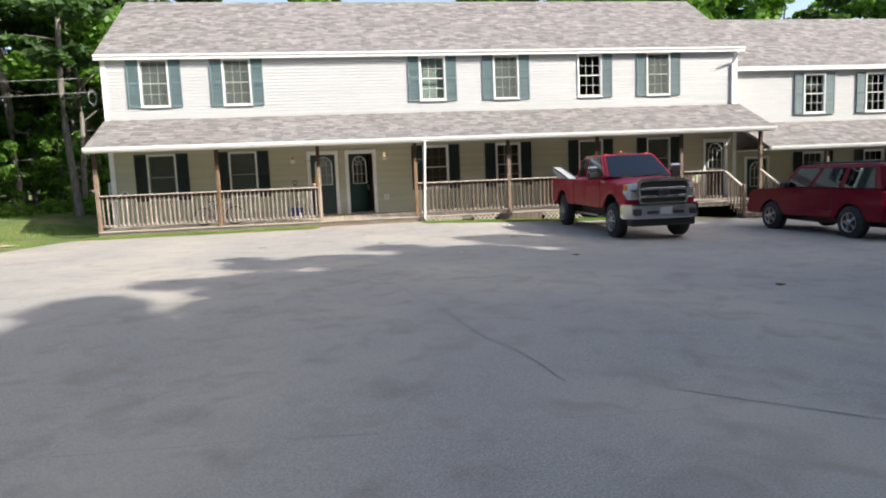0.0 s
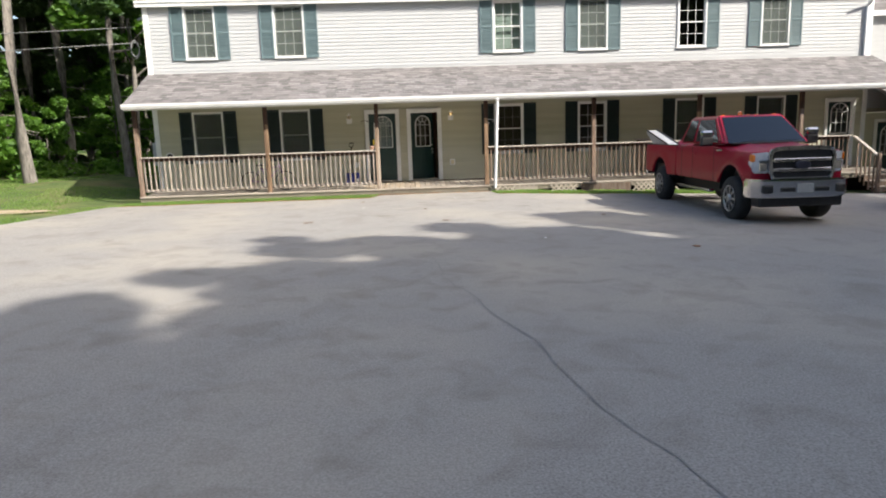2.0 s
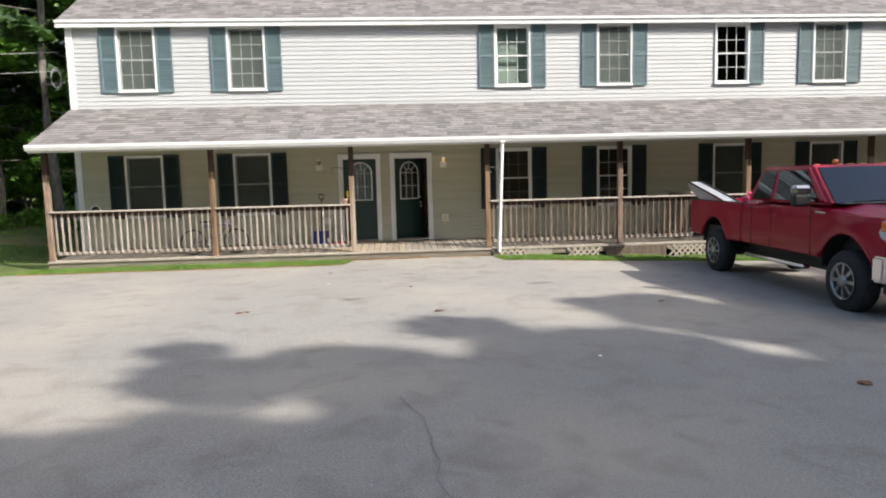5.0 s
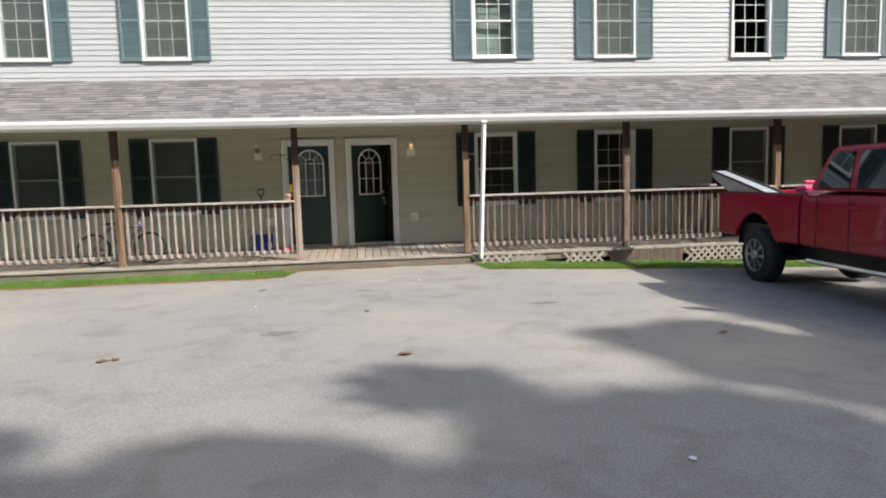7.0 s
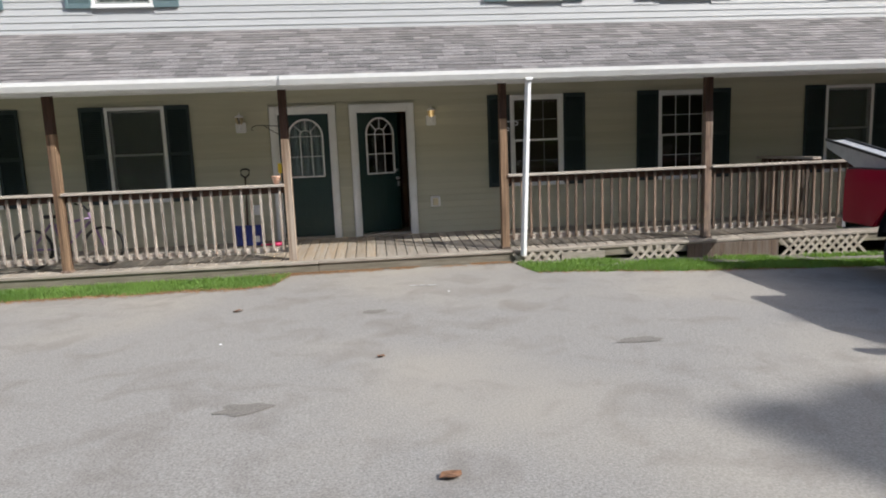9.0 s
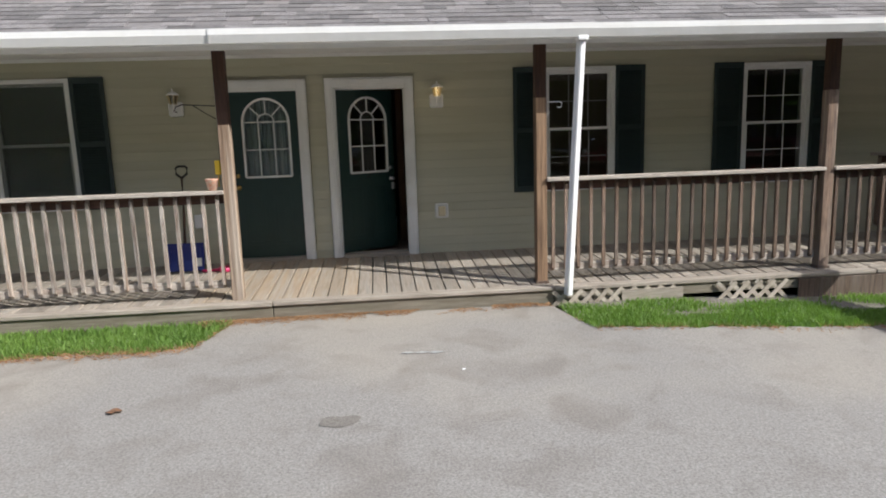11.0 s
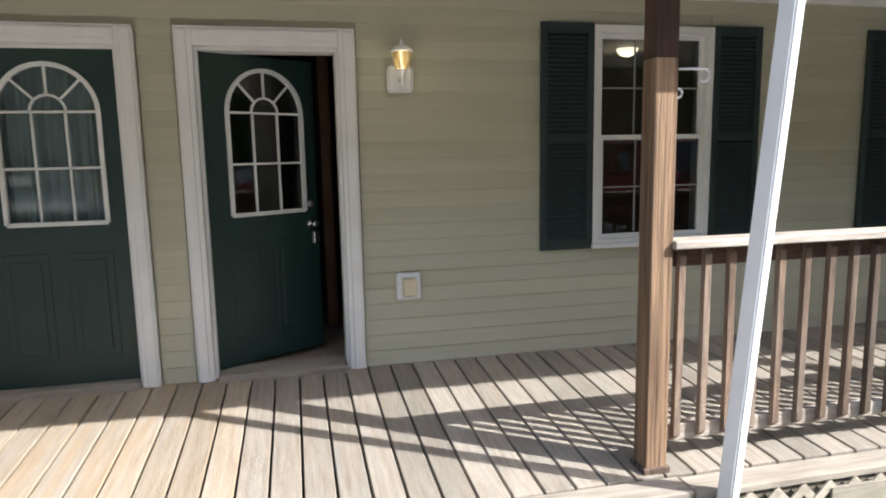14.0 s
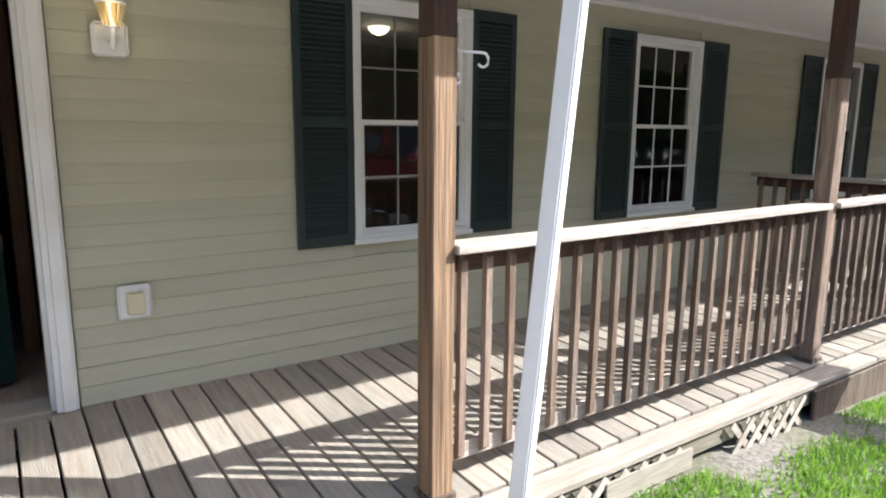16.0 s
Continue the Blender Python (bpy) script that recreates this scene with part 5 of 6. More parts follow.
        part("step_bar", boxes((2.5, 4.3, s * 0.96 - 0.07, s * 0.96 + 0.07, 0.46, 0.52), bevel=0.025), M["chrome"], t, "chrome step bar")
        part("door_seam", boxes((3.3, 3.308, s * 1.0 - 0.004, s * 1.0 + 0.004, 0.66, 1.38), (4.4, 4.408, s * 1.0 - 0.004, s * 1.0 + 0.004, 0.66, 1.38), (2.68, 2.688, s * 1.0 - 0.004, s * 1.0 + 0.004, 0.66, 1.38)), M["plastic_black"], t)
        part("door_handle", boxes((3.3, 3.5, s * 1.0 - 0.02, s * 1.0 + 0.02, 1.2, 1.24), bevel=0.008), M["red_paint"], t)
        part("fender_vent", boxes((4.5, 4.74, s * 0.985 - 0.012, s * 0.985 + 0.012, 1.3, 1.335), bevel=0.006), M["chrome"], t)
        for u, zc in arch_ax:
            bm = bmesh.new()
            tube(bm, [(u + 0.565 * math.cos(a), s * 0.995, zc + 0.565 * math.sin(a)) for a in [0.3 + (math.pi - 0.6) * k / 14 for k in range(15)]], 0.014, 6)
            part("wheel_arch_lip", bm, M["red_paint"], t)
            bm = bmesh.new()
            rows = [[bm.verts.new((u + 0.553 * math.cos(a), v, zc + 0.553 * math.sin(a))) for v in (s * 0.55, s * 0.968)] for a in [0.05 + (math.pi - 0.1) * k / 16 for k in range(17)]]
            for p, q in zip(rows, rows[1:]):
                bm.faces.new((p[0], p[1], q[1], q[0]))
            liner = part("wheel_arch_liner", bm, M["plastic_black"], t)
            liner.modifiers.new("thickness", "SOLIDIFY").thickness = 0.006
        for u, zc in ax:
            wheel(t, u, s * 0.86, R, 0.28)
    part("chassis", boxes((0.4, 5.7, -0.55, 0.55, 0.42, 0.62), (1.1, 1.45, -0.8, 0.8, 0.34, 0.5), (5.05, 5.35, -0.8, 0.8, 0.34, 0.5), (0.7, 1.85, -0.9, 0.9, 0.62, 0.9)), M["plastic_black"], t)
    bc = part("beacon", boxes((3.5, 3.62, -0.06, 0.06, 1.985, 2.01)), M["plastic_black"], t)
    bm = bmesh.new()
    lathe(bm, [(0.055, 2.01), (0.055, 2.05), (0.035, 2.085), (0.01, 2.09)], (3.56, 0, 0), 12)
    part("beacon_lens", bm, M["amber"], bc, "amber warning beacon")
    for v in (-0.6, -0.2, 0.0, 0.2, 0.6):
        part("roof_marker_lamp", boxes((3.9, 3.97, v - 0.04, v + 0.04, 1.99, 2.015), bevel=0.01), M["amber"], t)
    return t


TRUCK_POSE = Matrix.Translation((7.22, -3.3, ground_z(6.9))) @ Matrix.Rotation(radians(-92.5), 4, "Z") @ Matrix.Diagonal((1.0, 0.87, 0.985, 1.0))
pickup(TRUCK_POSE)
# load in the bed
ld = thing("trough", "long silver trough with black rim sticking out of the truck bed", "trough", m=TRUCK_POSE @ Matrix.Translation((1.0, -0.55, 1.16)) @ Matrix.Rotation(radians(10), 4, "Y"))
bm = bmesh.new()
prism(bm, [(-1.72, 0.27), (-1.7, 0.17), (-0.95, 0.0), (0.9, -0.1), (0.9, 0.16), (-0.6, 0.23)], "y", -0.16, 0.16)
bmesh.ops.bevel(bm, geom=bm.edges[:], offset=0.012, segments=2, affect="EDGES")
part("trough", bm, M["grey_metal"], ld, "white and silver trough")
for v in (-0.16, 0.16):
    bm = bmesh.new()
    bar(bm, (-1.72, v, 0.28), (-0.6, v, 0.24), 0.03, 0.03), bar(bm, (-0.6, v, 0.24), (0.9, v, 0.17), 0.03, 0.03)
    part("rim", bm, M["plastic_black"], ld, "black top edge")
can = thing("fuel_can", "red fuel can in the truck bed", "can", m=TRUCK_POSE @ Matrix.Translation((2.0, -0.6, 0.9)))
part("can_body", boxes((-0.12, 0.12, -0.16, 0.16, 0, 0.58), (-0.03, 0.03, -0.1, 0.1, 0.6, 0.66), bevel=0.03), M["pink_plastic"], can)


def suv(m):
    t = thing("suv", "dark red sport utility vehicle parked facing the steps", "car", m=m)
    R, W = 0.37, 0.92
    ax = [(0.95, R), (3.65, R)]
    bm = bmesh.new()
    prism(bm, side_profile([(4.6, 0.62), (4.6, 0.92), (4.45, 1.05), (3.2, 1.12), (0.06, 1.12), (0.02, 0.7)], 0.02, 4.6, 0.42, ax, 0.46), "y", -W, W)
    bmesh.ops.bevel(bm, geom=bm.edges[:], offset=0.03, segments=2, affect="EDGES")
    part("body", bm, M["maroon_paint"], t)
    z0, z1 = 1.1, 1.68
    bm = bmesh.new()
    taper_box(bm, 0.08, 3.5, 0.26, 2.8, 0.89, 0.76, z0, z1)
    bmesh.ops.bevel(bm, geom=bm.edges[:], offset=0.05, segments=3, affect="EDGES")
    part("cab_roof", bm, M["maroon_paint"], t)
    for s in (-1, 1):
        q = [(0.08, s * 0.89, z0), (3.5, s * 0.89, z0), (2.8, s * 0.76, z1), (0.26, s * 0.76, z1)]
        for s0, s1 in ((0.06, 0.32), (0.37, 0.62), (0.66, 0.92)):
            bm = bmesh.new()
            plate(bm, lerp4(q, s0, s1, 0.08, 0.84), (0, s, 0.4))
            part("side_window", bm, M["car_glass"], t)
    for nm, q, push in (("windscreen", [(3.5, -0.89, z0), (3.5, 0.89, z0), (2.8, 0.76, z1), (2.8, -0.76, z1)], (0.6, 0, 0.8)), ("rear_window", [(0.08, -0.89, z0), (0.08, 0.89, z0), (0.26, 0.76, z1), (0.26, -0.76, z1)], (-0.9, 0, 0.4))):
        bm = bmesh.new()
        plate(bm, lerp4(q, 0.07, 0.93, 0.06, 0.88), push)
        part(nm, bm, M["car_glass"], t)
    for s in (-1, 1):
        part("roof_rack", boxes((0.5, 2.5, s * 0.6 - 0.02, s * 0.6 + 0.02, 1.69, 1.74), bevel=0.012), M["plastic_black"], t)
        part("mirror", boxes((2.95, 3.1, s * 0.98 - 0.09, s * 0.98 + 0.09, 1.12, 1.27), bevel=0.03), M["plastic_black"], t)
        part("cladding", boxes((1.45, 3.15, s * W - 0.012, s * W + 0.015, 0.46, 0.6), bevel=0.008), M["maroon_paint"], t)
        part("door_seam", boxes((1.5, 1.51, s * W - 0.004, s * W + 0.004, 0.62, 1.1), (2.4, 2.41, s * W - 0.004, s * W + 0.004, 0.62, 1.1)), M["plastic_black"], t)
        for u in (1.62, 2.5):
            part("door_handle", boxes((u, u + 0.16, s * W - 0.015, s * W + 0.02, 0.98, 1.01), bevel=0.006), M["maroon_paint"], t)
        part("headlight", boxes((4.5, 4.62, s * 0.68 - 0.17, s * 0.68 + 0.17, 0.76, 0.92), bevel=0.02), M["lens"], t)
        part("tail_light", boxes((0.0, 0.1, s * 0.86 - 0.06, s * 0.86 + 0.06, 0.72, 1.08), bevel=0.01), M["red_paint"], t)
        for u, zc in ax:
            wheel(t, u, s * 0.8, R, 0.24, 5)
    part("front_bumper", boxes((4.45, 4.72, -0.9, 0.9, 0.42, 0.66), bevel=0.05), M["maroon_paint"], t)
    part("rear_bumper", boxes((-0.1, 0.1, -0.9, 0.9, 0.42, 0.64), bevel=0.05), M["maroon_paint"], t)
    part("grille", boxes((4.56, 4.63, -0.48, 0.48, 0.72, 0.92), bevel=0.01), M["plastic_black"], t)
    part("chassis", boxes((0.3, 4.4, -0.5, 0.5, 0.26, 0.44), (0.5, 4.1, -0.75, 0.75, 0.44, 0.9)), M["plastic_black"], t)
    return t


suv(Matrix.Translation((12.15, -10.7, ground_z(11.8))) @ Matrix.Rotation(radians(91), 4, "Z"))

# ---- second house ----
BX0, BX1, BY, BZ = X_R + 0.001, 30.0, 0.3, -0.72
B_WIN = [18.1, 20.75, 23.4]
b_low = [(x - 0.43, x + 0.43, LOW_Z + BZ + 0.03, LOW_Z + BZ + WIN_H - 0.03) for x in B_WIN] + [(15.3, 16.15, BZ, 2.15 + BZ)]
b_up = [(x - 0.43, x + 0.43, UP_Z + BZ + 0.03 - 0.08, UP_Z + BZ + WIN_H - 0.11) for x in B_WIN]
wall_b_low = wall_with("wall_annex", BX0, BX1, BZ - 0.4, 2.6 + BZ, b_low, BY + 0.012, BY + 0.16, M["siding_low"], "olive beige sided lower wall of the second house")
wall_b_up = wall_with("wall_annex_upper", BX0, BX1, 2.6 + BZ, 4.78, b_up, BY + 0.012, BY + 0.16, M["siding_up"], "cream sided upper wall of the second house")
tagged(part("wall_annex_back", boxes((BX0, BX1, 3.0, 3.1, BZ - 0.4, 4.7), (BX1 - 0.1, BX1, BY + 0.16, 8, BZ - 0.4, 4.72)), M["room"]), "inner walls of the second house", "wall", kind="structure")
for i, x in enumerate(B_WIN):
    window(f"window_{13 + i}", x, LOW_Z + BZ, y=BY - 0.02)
    window(f"window_{16 + i}", x, UP_Z + BZ - 0.08, y=BY - 0.02, shade=0.4)
    for side in (x - WIN_W / 2 - 0.387, x + WIN_W / 2 + 0.002):
        copy_thing(dark_shutter, Matrix.Translation((side, BY + SH_Y, LOW_Z + BZ - 0.01)))
        copy_thing(pale_shutter, Matrix.Translation((side, BY + SH_Y, UP_Z + BZ - 0.09)))
d4 = door_leaf("door_4", 0.8, 2.02, "closed dark green door of the second house", Matrix.Translation((15.33, BY + 0.03, BZ + 0.1)))
tagged(part("trim", boxes((15.2, 15.3, BY - 0.04, BY, BZ, BZ + 2.25), (16.15, 16.25, BY - 0.04, BY, BZ, BZ + 2.25), (15.3, 16.15, BY - 0.04, BY, BZ + 2.15, BZ + 2.25)), M["white"]), "white door casing of the second house", "trim", kind="structure")
shingle_roof("roof_annex", BX0, BX1, BY - 0.15, 4.85, 4.3, 7.5, "grey-brown shingle roof of the second house")
shingle_roof("roof_annex_porch", X_R + 0.15, BX1, -1.8, 1.84, BY, 2.78, "grey-brown shingle porch roof of the second house")
gutter("gutter", X_R + 0.15, BX1, -1.8, 1.82, "white gutter of the second porch roof")
tagged(part("trim", boxes((BX0, BX1, BY - 0.18, BY - 0.14, 4.71, 4.86)), M["white"]), "white fascia of the second house", "trim", kind="structure")
tagged(part("soffit", boxes((BX0, BX1, BY - 0.14, BY, 4.74, 4.76)), M["soffit"]), "white soffit of the second house", "soffit", kind="structure")
tagged(part("ceiling", boxes((BX0, BX1, -1.74, BY, 1.72, 1.75)), M["soffit"]), "porch ceiling of the second house", "ceiling", kind="structure")
tagged(part("floor_deck_annex", boxes((BX0, BX1, -1.8, BY, BZ - 0.2, BZ)), M["deck_edge"]), "weathered deck of the second porch", "deck", kind="structure")
for x in (17.2, 20.3, 23.4):
    p = thing("porch_post", "brown wooden porch post", "post", group="porch posts", m=Matrix.Translation((x, -1.6, BZ)))
    part("shaft", boxes((-0.05, 0.05, -0.05, 0.05, 0, 2.46), bevel=0.006), M["baluster"], p)
railing(17.3, 23.3, "brown railing of the second porch", m=Matrix.Translation((0, -1.6, BZ)))
# steps down at the end of the main porch
st = thing("porch_steps", "weathered wooden steps at the end of the porch", "steps", kind="structure")
for k in range(3):
    zt = -0.05 - 0.15 * k
    part("tread", boxes((13.2, 14.4, -2.2 - 0.28 * k, -1.9 - 0.28 * k, zt - 0.04, zt), bevel=0.006), M["deck_edge"], st)
    part("riser", boxes((13.22, 14.38, -2.19 - 0.28 * k, -2.165 - 0.28 * k, zt - 0.15, zt - 0.041)), M["baluster"], st)
hr = thing("stair_rail", "brown wooden stair handrail", "handrail")
for x in (13.15, 14.5):
    bm = bmesh.new()
    bar(bm, (x, -1.75, 1.05), (x, -2.85, 0.5), 0.09, 0.04)
    part("handrail", bm, M["rail_cap"], hr)
    part("newel_post", boxes((x - 0.045, x + 0.045, -2.9, -2.81, -0.55, 0.6), bevel=0.006), M["baluster"], hr)
    for k in range(5):
        y = -1.95 - 0.18 * k
        part("baluster", boxes((x - 0.018, x + 0.018, y - 0.018, y + 0.018, -0.15 - 0.1 * k, 0.9 - 0.09 * k)), M["baluster"], hr)


# ---- trees ----
def crown_mesh(name, blobs, count, size, material, flat=0.0, seed=1):
    rng = np.random.default_rng(seed)
    w = np.array([b[3] ** 2 for b in blobs])
    pick = rng.choice(len(blobs), count, p=w / w.sum())
    c = np.array([b[:3] for b in blobs])[pick]
    r = np.array([b[3] for b in blobs])[pick]
    d = rng.normal(size=(count, 3))
    d /= np.linalg.norm(d, axis=1)[:, None]
    p = c + d * (r * rng.uniform(0.35, 1.0, count) ** 0.6)[:, None] * np.array([1, 1, 0.75 - flat])
    a = rng.normal(size=(count, 3))
    a[:, 2] *= 0.5
    a /= np.linalg.norm(a, axis=1)[:, None]
    b = np.cross(a, rng.normal(size=(count, 3)))
    b /= np.linalg.norm(b, axis=1)[:, None]
    s = size * rng.uniform(0.6, 1.3, count)[:, None]
    q = np.stack([p - a * s, p - b * s * 0.55, p + a * s, p + b * s * 0.55], axis=1).reshape(-1, 3)
    faces = np.arange(count * 4).reshape(-1, 4)
    me = bpy.data.meshes.new(name)
    me.from_pydata(q.tolist(), [], faces.tolist())
    me.materials.append(material)
    return me


def tree(kind_name, label, height, seed, pine=False, low=0.3, spread=3.0, leaves=5000, size=0.13, limbs=15, clump=0.34):
    rs = random.Random(seed)
    t = thing("tree", label, "tree", group="woodland trees")
    r0 = height * 0.009 + 0.03
    lean = (rs.uniform(-0.5, 0.5), rs.uniform(-0.5, 0.5))
    axis = lambda z: Vector((lean[0] * (z / height) ** 1.5 + 0.1 * math.sin(z * 0.7 + seed), lean[1] * (z / height) ** 1.5, z))
    bm = bmesh.new()
    zs = [-0.4, 0.1, 0.5, 1.5] + [height * k / 9 for k in range(2, 10)]
    tube(bm, [axis(max(z, 0)) + Vector((0, 0, min(z, 0))) for z in zs], [r0 * 1.3, r0 * 1.15, r0 * 1.03] + [r0 * (1 - 0.9 * z / height) for z in zs[3:]], 9)
    part("trunk", bm, M["bark"], t)
    blobs = []
    n = 18 if pine else limbs
    bm = bmesh.new()
    for k in range(n):
        f = low + (0.97 - low) * (k + rs.random() * 0.7) / n
        z, a = f * height, k * 2.4 + rs.uniform(-0.4, 0.4)
        reach = spread * ((1.05 - f) / (1.05 - low)) ** (0.8 if pine else 0.45) * rs.uniform(0.65, 1.15) + 0.25
        rise = reach * (rs.uniform(-0.15, 0.15) if pine else rs.uniform(0.25, 0.7))
        base = axis(z)
        tip = base + Vector((math.cos(a) * reach, math.sin(a) * reach, rise))
        mid = base.lerp(tip, 0.55) + Vector((0, 0, 0.1 * reach))
        rr = r0 * (1 - 0.85 * f) * 0.45
        tube(bm, [base, mid, tip], [rr, rr * 0.6, rr * 0.2], 5, cap=False)
        for s in ((0.5, 0.8, 1.05) if pine else (0.6, 1.0)):
            p = base.lerp(tip, s)
            blobs.append((p.x + rs.uniform(-0.3, 0.3), p.y + rs.uniform(-0.3, 0.3), p.z, (0.3 if pine else clump) * spread * rs.uniform(0.45, 1.0)))
    # bare dead stubs low on the trunk
    for k in range(7):
        z, a = rs.uniform(0.08, low) * height, rs.uniform(0, math.tau)
        b = axis(z)
        tube(bm, [b, b + Vector((math.cos(a), math.sin(a), rs.uniform(-0.3, 0.2))) * rs.uniform(0.5, 1.6)], [0.025, 0.006], 5, cap=False)
    tagged(part("branchwork", bm, M["bark"], t), kind="stuff")
    ob = new("crown", crown_mesh("crown", blobs, leaves, size, M["needles"] if pine else M["leaf"], flat=0.35 if pine else 0.0, seed=seed))
    ob.parent = t
    return t


protos = [tree("pine", "tall pine tree with bare lower trunk", 18, 3, pine=True, low=0.42, spread=2.9, leaves=9000, size=0.2),
          tree("pine", "tall pine tree with drooping dark boughs", 15, 8, pine=True, low=0.3, spread=2.7, leaves=9000, size=0.2),
          tree("maple", "broadleaf tree with bright green crown", 12, 5, low=0.3, spread=3.2, leaves=9000, size=0.17),
          tree("maple", "young broadleaf tree with leafy low branches", 5.5, 12, low=0.06, spread=1.9, leaves=7000, size=0.14),
          tree("maple", "tall full broadleaf tree", 16, 21, low=0.25, spread=4.2, leaves=9000, size=0.22),
          tree("spruce", "dense dark spruce reaching the ground", 11, 31, pine=True, low=0.03, spread=2.9, leaves=9000, size=0.3),
          tree("maple", "tall broadleaf tree with an open ragged crown", 17, 44, low=0.3, spread=3.4, leaves=11000, size=0.19, limbs=28, clump=0.22)]


def plant(k, x, y, s=1.0, turn=None):
    return copy_thing(protos[k], Matrix.Translation((x, y, ground_z(x, y) - 0.05)) @ Matrix.Rotation(rnd(0, 6.28) if turn is None else turn, 4, "Z") @ Matrix.Scale(s, 4))


first = [(-12.5, 2.1), (-10.6, 5.2), (-11.4, 8.6), (-14.7, 2.2), (-24.0, 10.0), (-20.0, 30.0), (40.0, -18.0)]
for ob, (x, y) in zip(protos, first):
    ob.location = (x, y, ground_z(x, y) - 0.05)
for x, y, k, s in ((-13.9, 7.8, 0, 1.05), (-15.6, 6.4, 0, 0.95), (-17.0, 3.4, 0, 1.0), (-12.6, 11.0, 1, 1.0), (-16.4, 10.2, 0, 1.1), (-18.6, 7.6, 0, 1.0), (-10.9, 12.0, 1, 1.05), (-20.5, 5.0, 0, 1.05),
                   (-13.2, 14.5, 0, 1.1), (-19.4, 12.5, 0, 1.15), (-22.5, 9.5, 0, 1.1), (-11.8, 17, 0, 1.15), (-16.3, 16.5, 1, 1.2), (-9.6, 14.5, 1, 1.1), (-24.5, 3.5, 0, 1.0),
                   (-13.6, 5.6, 3, 0.5), (-16.4, 1.6, 3, 0.9), (-12.6, 9.2, 3, 0.6), (-15.4, 4.6, 3, 0.75), (-18.4, 2.4, 3, 1.1), (-20.6, 1.2, 3, 1.2), (-11.2, 9.6, 3, 0.45), (-17.6, 6.2, 3, 0.8), (-23.5, 0.5, 3, 1.3), (-14.6, 11.2, 3, 0.8),
                   (-25, 13, 0, 1.2), (-23, 17, 1, 1.2), (-27, 8, 0, 1.1), (-30, 5, 0, 1.1), (-33, 11, 1, 1.3), (-14, 21, 0, 1.3), (-20, 20.5, 0, 1.2), (-27, 20, 2, 1.3), (-10, 21, 1, 1.3)):
    plant(k, x, y, s)
for i in range(18):     # thick young spruces closing the wood
    plant(5, -9.0 - i * 1.35 + rnd(-0.4, 0.4), 19.5 - 0.45 * i + rnd(-1, 1), rnd(0.75, 1.1))
for i in range(26):     # dense back of the wood beside the lawn
    plant(5, -52 + i * 1.9 + rnd(-0.6, 0.6), 20 + 12 * math.sin(i / 25 * 1.7) + rnd(-1.5, 1.5) + (3 if i % 2 else 0), rnd(0.85, 1.35))
for i in range(10):
    plant((0, 1)[i % 2], -42 + i * 3.6 + rnd(-1, 1), 30 + rnd(-2, 4), rnd(1.2, 1.5))
for i in range(15):     # wood behind the houses
    plant((2, 4, 1)[i % 3], -4 + i * 3.4 + rnd(-0.8, 0.8), rnd(17, 23), rnd(0.85, 1.1) + (0.1 if i > 5 else -0.12))
for i in range(9):      # second row behind
    plant((4, 1)[i % 2], 12 + i * 4.0, rnd(24, 29), rnd(1.1, 1.25))
# wood on the sunny side of the lot: open crowns along its edge, thicker rows behind
for x, y, k in ((14.15, -26.45, 0.98), (16.0, -22.6, 0.97), (17.6, -23.0, 0.95), (18.7, -22.2, 1.0), (19.9, -22.0, 0.98), (20.9, -21.0, 1.0), (22.1, -20.5, 1.0), (23.3, -19.1, 1.0), (24.6, -19.0, 0.98),
                (25.9, -17.8, 1.02), (27.3, -17.4, 0.97), (28.8, -16.2, 0.98), (32.0, -14.4, 1.03), (36.2, -13.0, 1.0)):
    plant(6, x, y, k, x * 1.7)
for x, y, k in ((16.3, -27.0, 0.96), (14.9, -23.1, 0.85), (18.6, -25.6, 1.0), (21.2, -24.2, 1.0), (23.8, -22.8, 1.0), (26.6, -21.2, 1.0), (29.6, -19.4, 1.0), (13.2, -29.0, 0.95), (16.2, -28.0, 1.0), (18.8, -28.6, 1.0), (10.6, -32.0, 1.0), (21.6, -27.6, 1.0)):
    plant(4, x, y, k, x * 2.3)
for i in range(11):
    k = i / 10
    x, y = 14.5 + 24 * k, -29.5 + 12.5 * k
    plant((4, 6, 4)[i % 3], x + rnd(-0.8, 0.8), y + rnd(-0.8, 0.8), rnd(1.0, 1.1))
    plant((4, 4, 2)[i % 3], x + 3.5 + rnd(-1, 1), y - 5.5 + rnd(-1, 1), rnd(1.0, 1.15))
for i in range(22):     # wood that closes the lot behind the walker
    plant((4, 1, 4, 2)[i % 4], -44 + i * 2.9 + rnd(-1, 1), -42 + rnd(-3, 3), rnd(0.95, 1.2))
for i in range(42):     # its dense lower edge
    plant(5, -58 + i * 2.6 + rnd(-0.6, 0.6), -47 + rnd(-2, 2), rnd(0.8, 1.2))
for i in range(16):
    plant(5, 47 + rnd(-2, 2), -42 + i * 2.8, rnd(0.9, 1.3))
    plant(5, -50 + rnd(-2, 2), -44 + i * 4.2, rnd(0.9, 1.3))

# far woods all round
rim_v, rim_f = [], []
for i in range(181):
    a = math.tau * i / 180
    for h in (-2.0, 3.0, 9.0, 14.0):
        rr = 95 + 5 * noise.noise((i * 0.7, h, 3))
        rim_v.append((rr * math.cos(a), rr * math.sin(a), h + (3.5 * noise.noise((i * 1.3, 7, h)) if h > 8 else 0)))
    if i:
        rim_f += [(4 * i - 4 + k, 4 * i + k, 4 * i + k + 1, 4 * i - 3 + k) for k in range(3)]
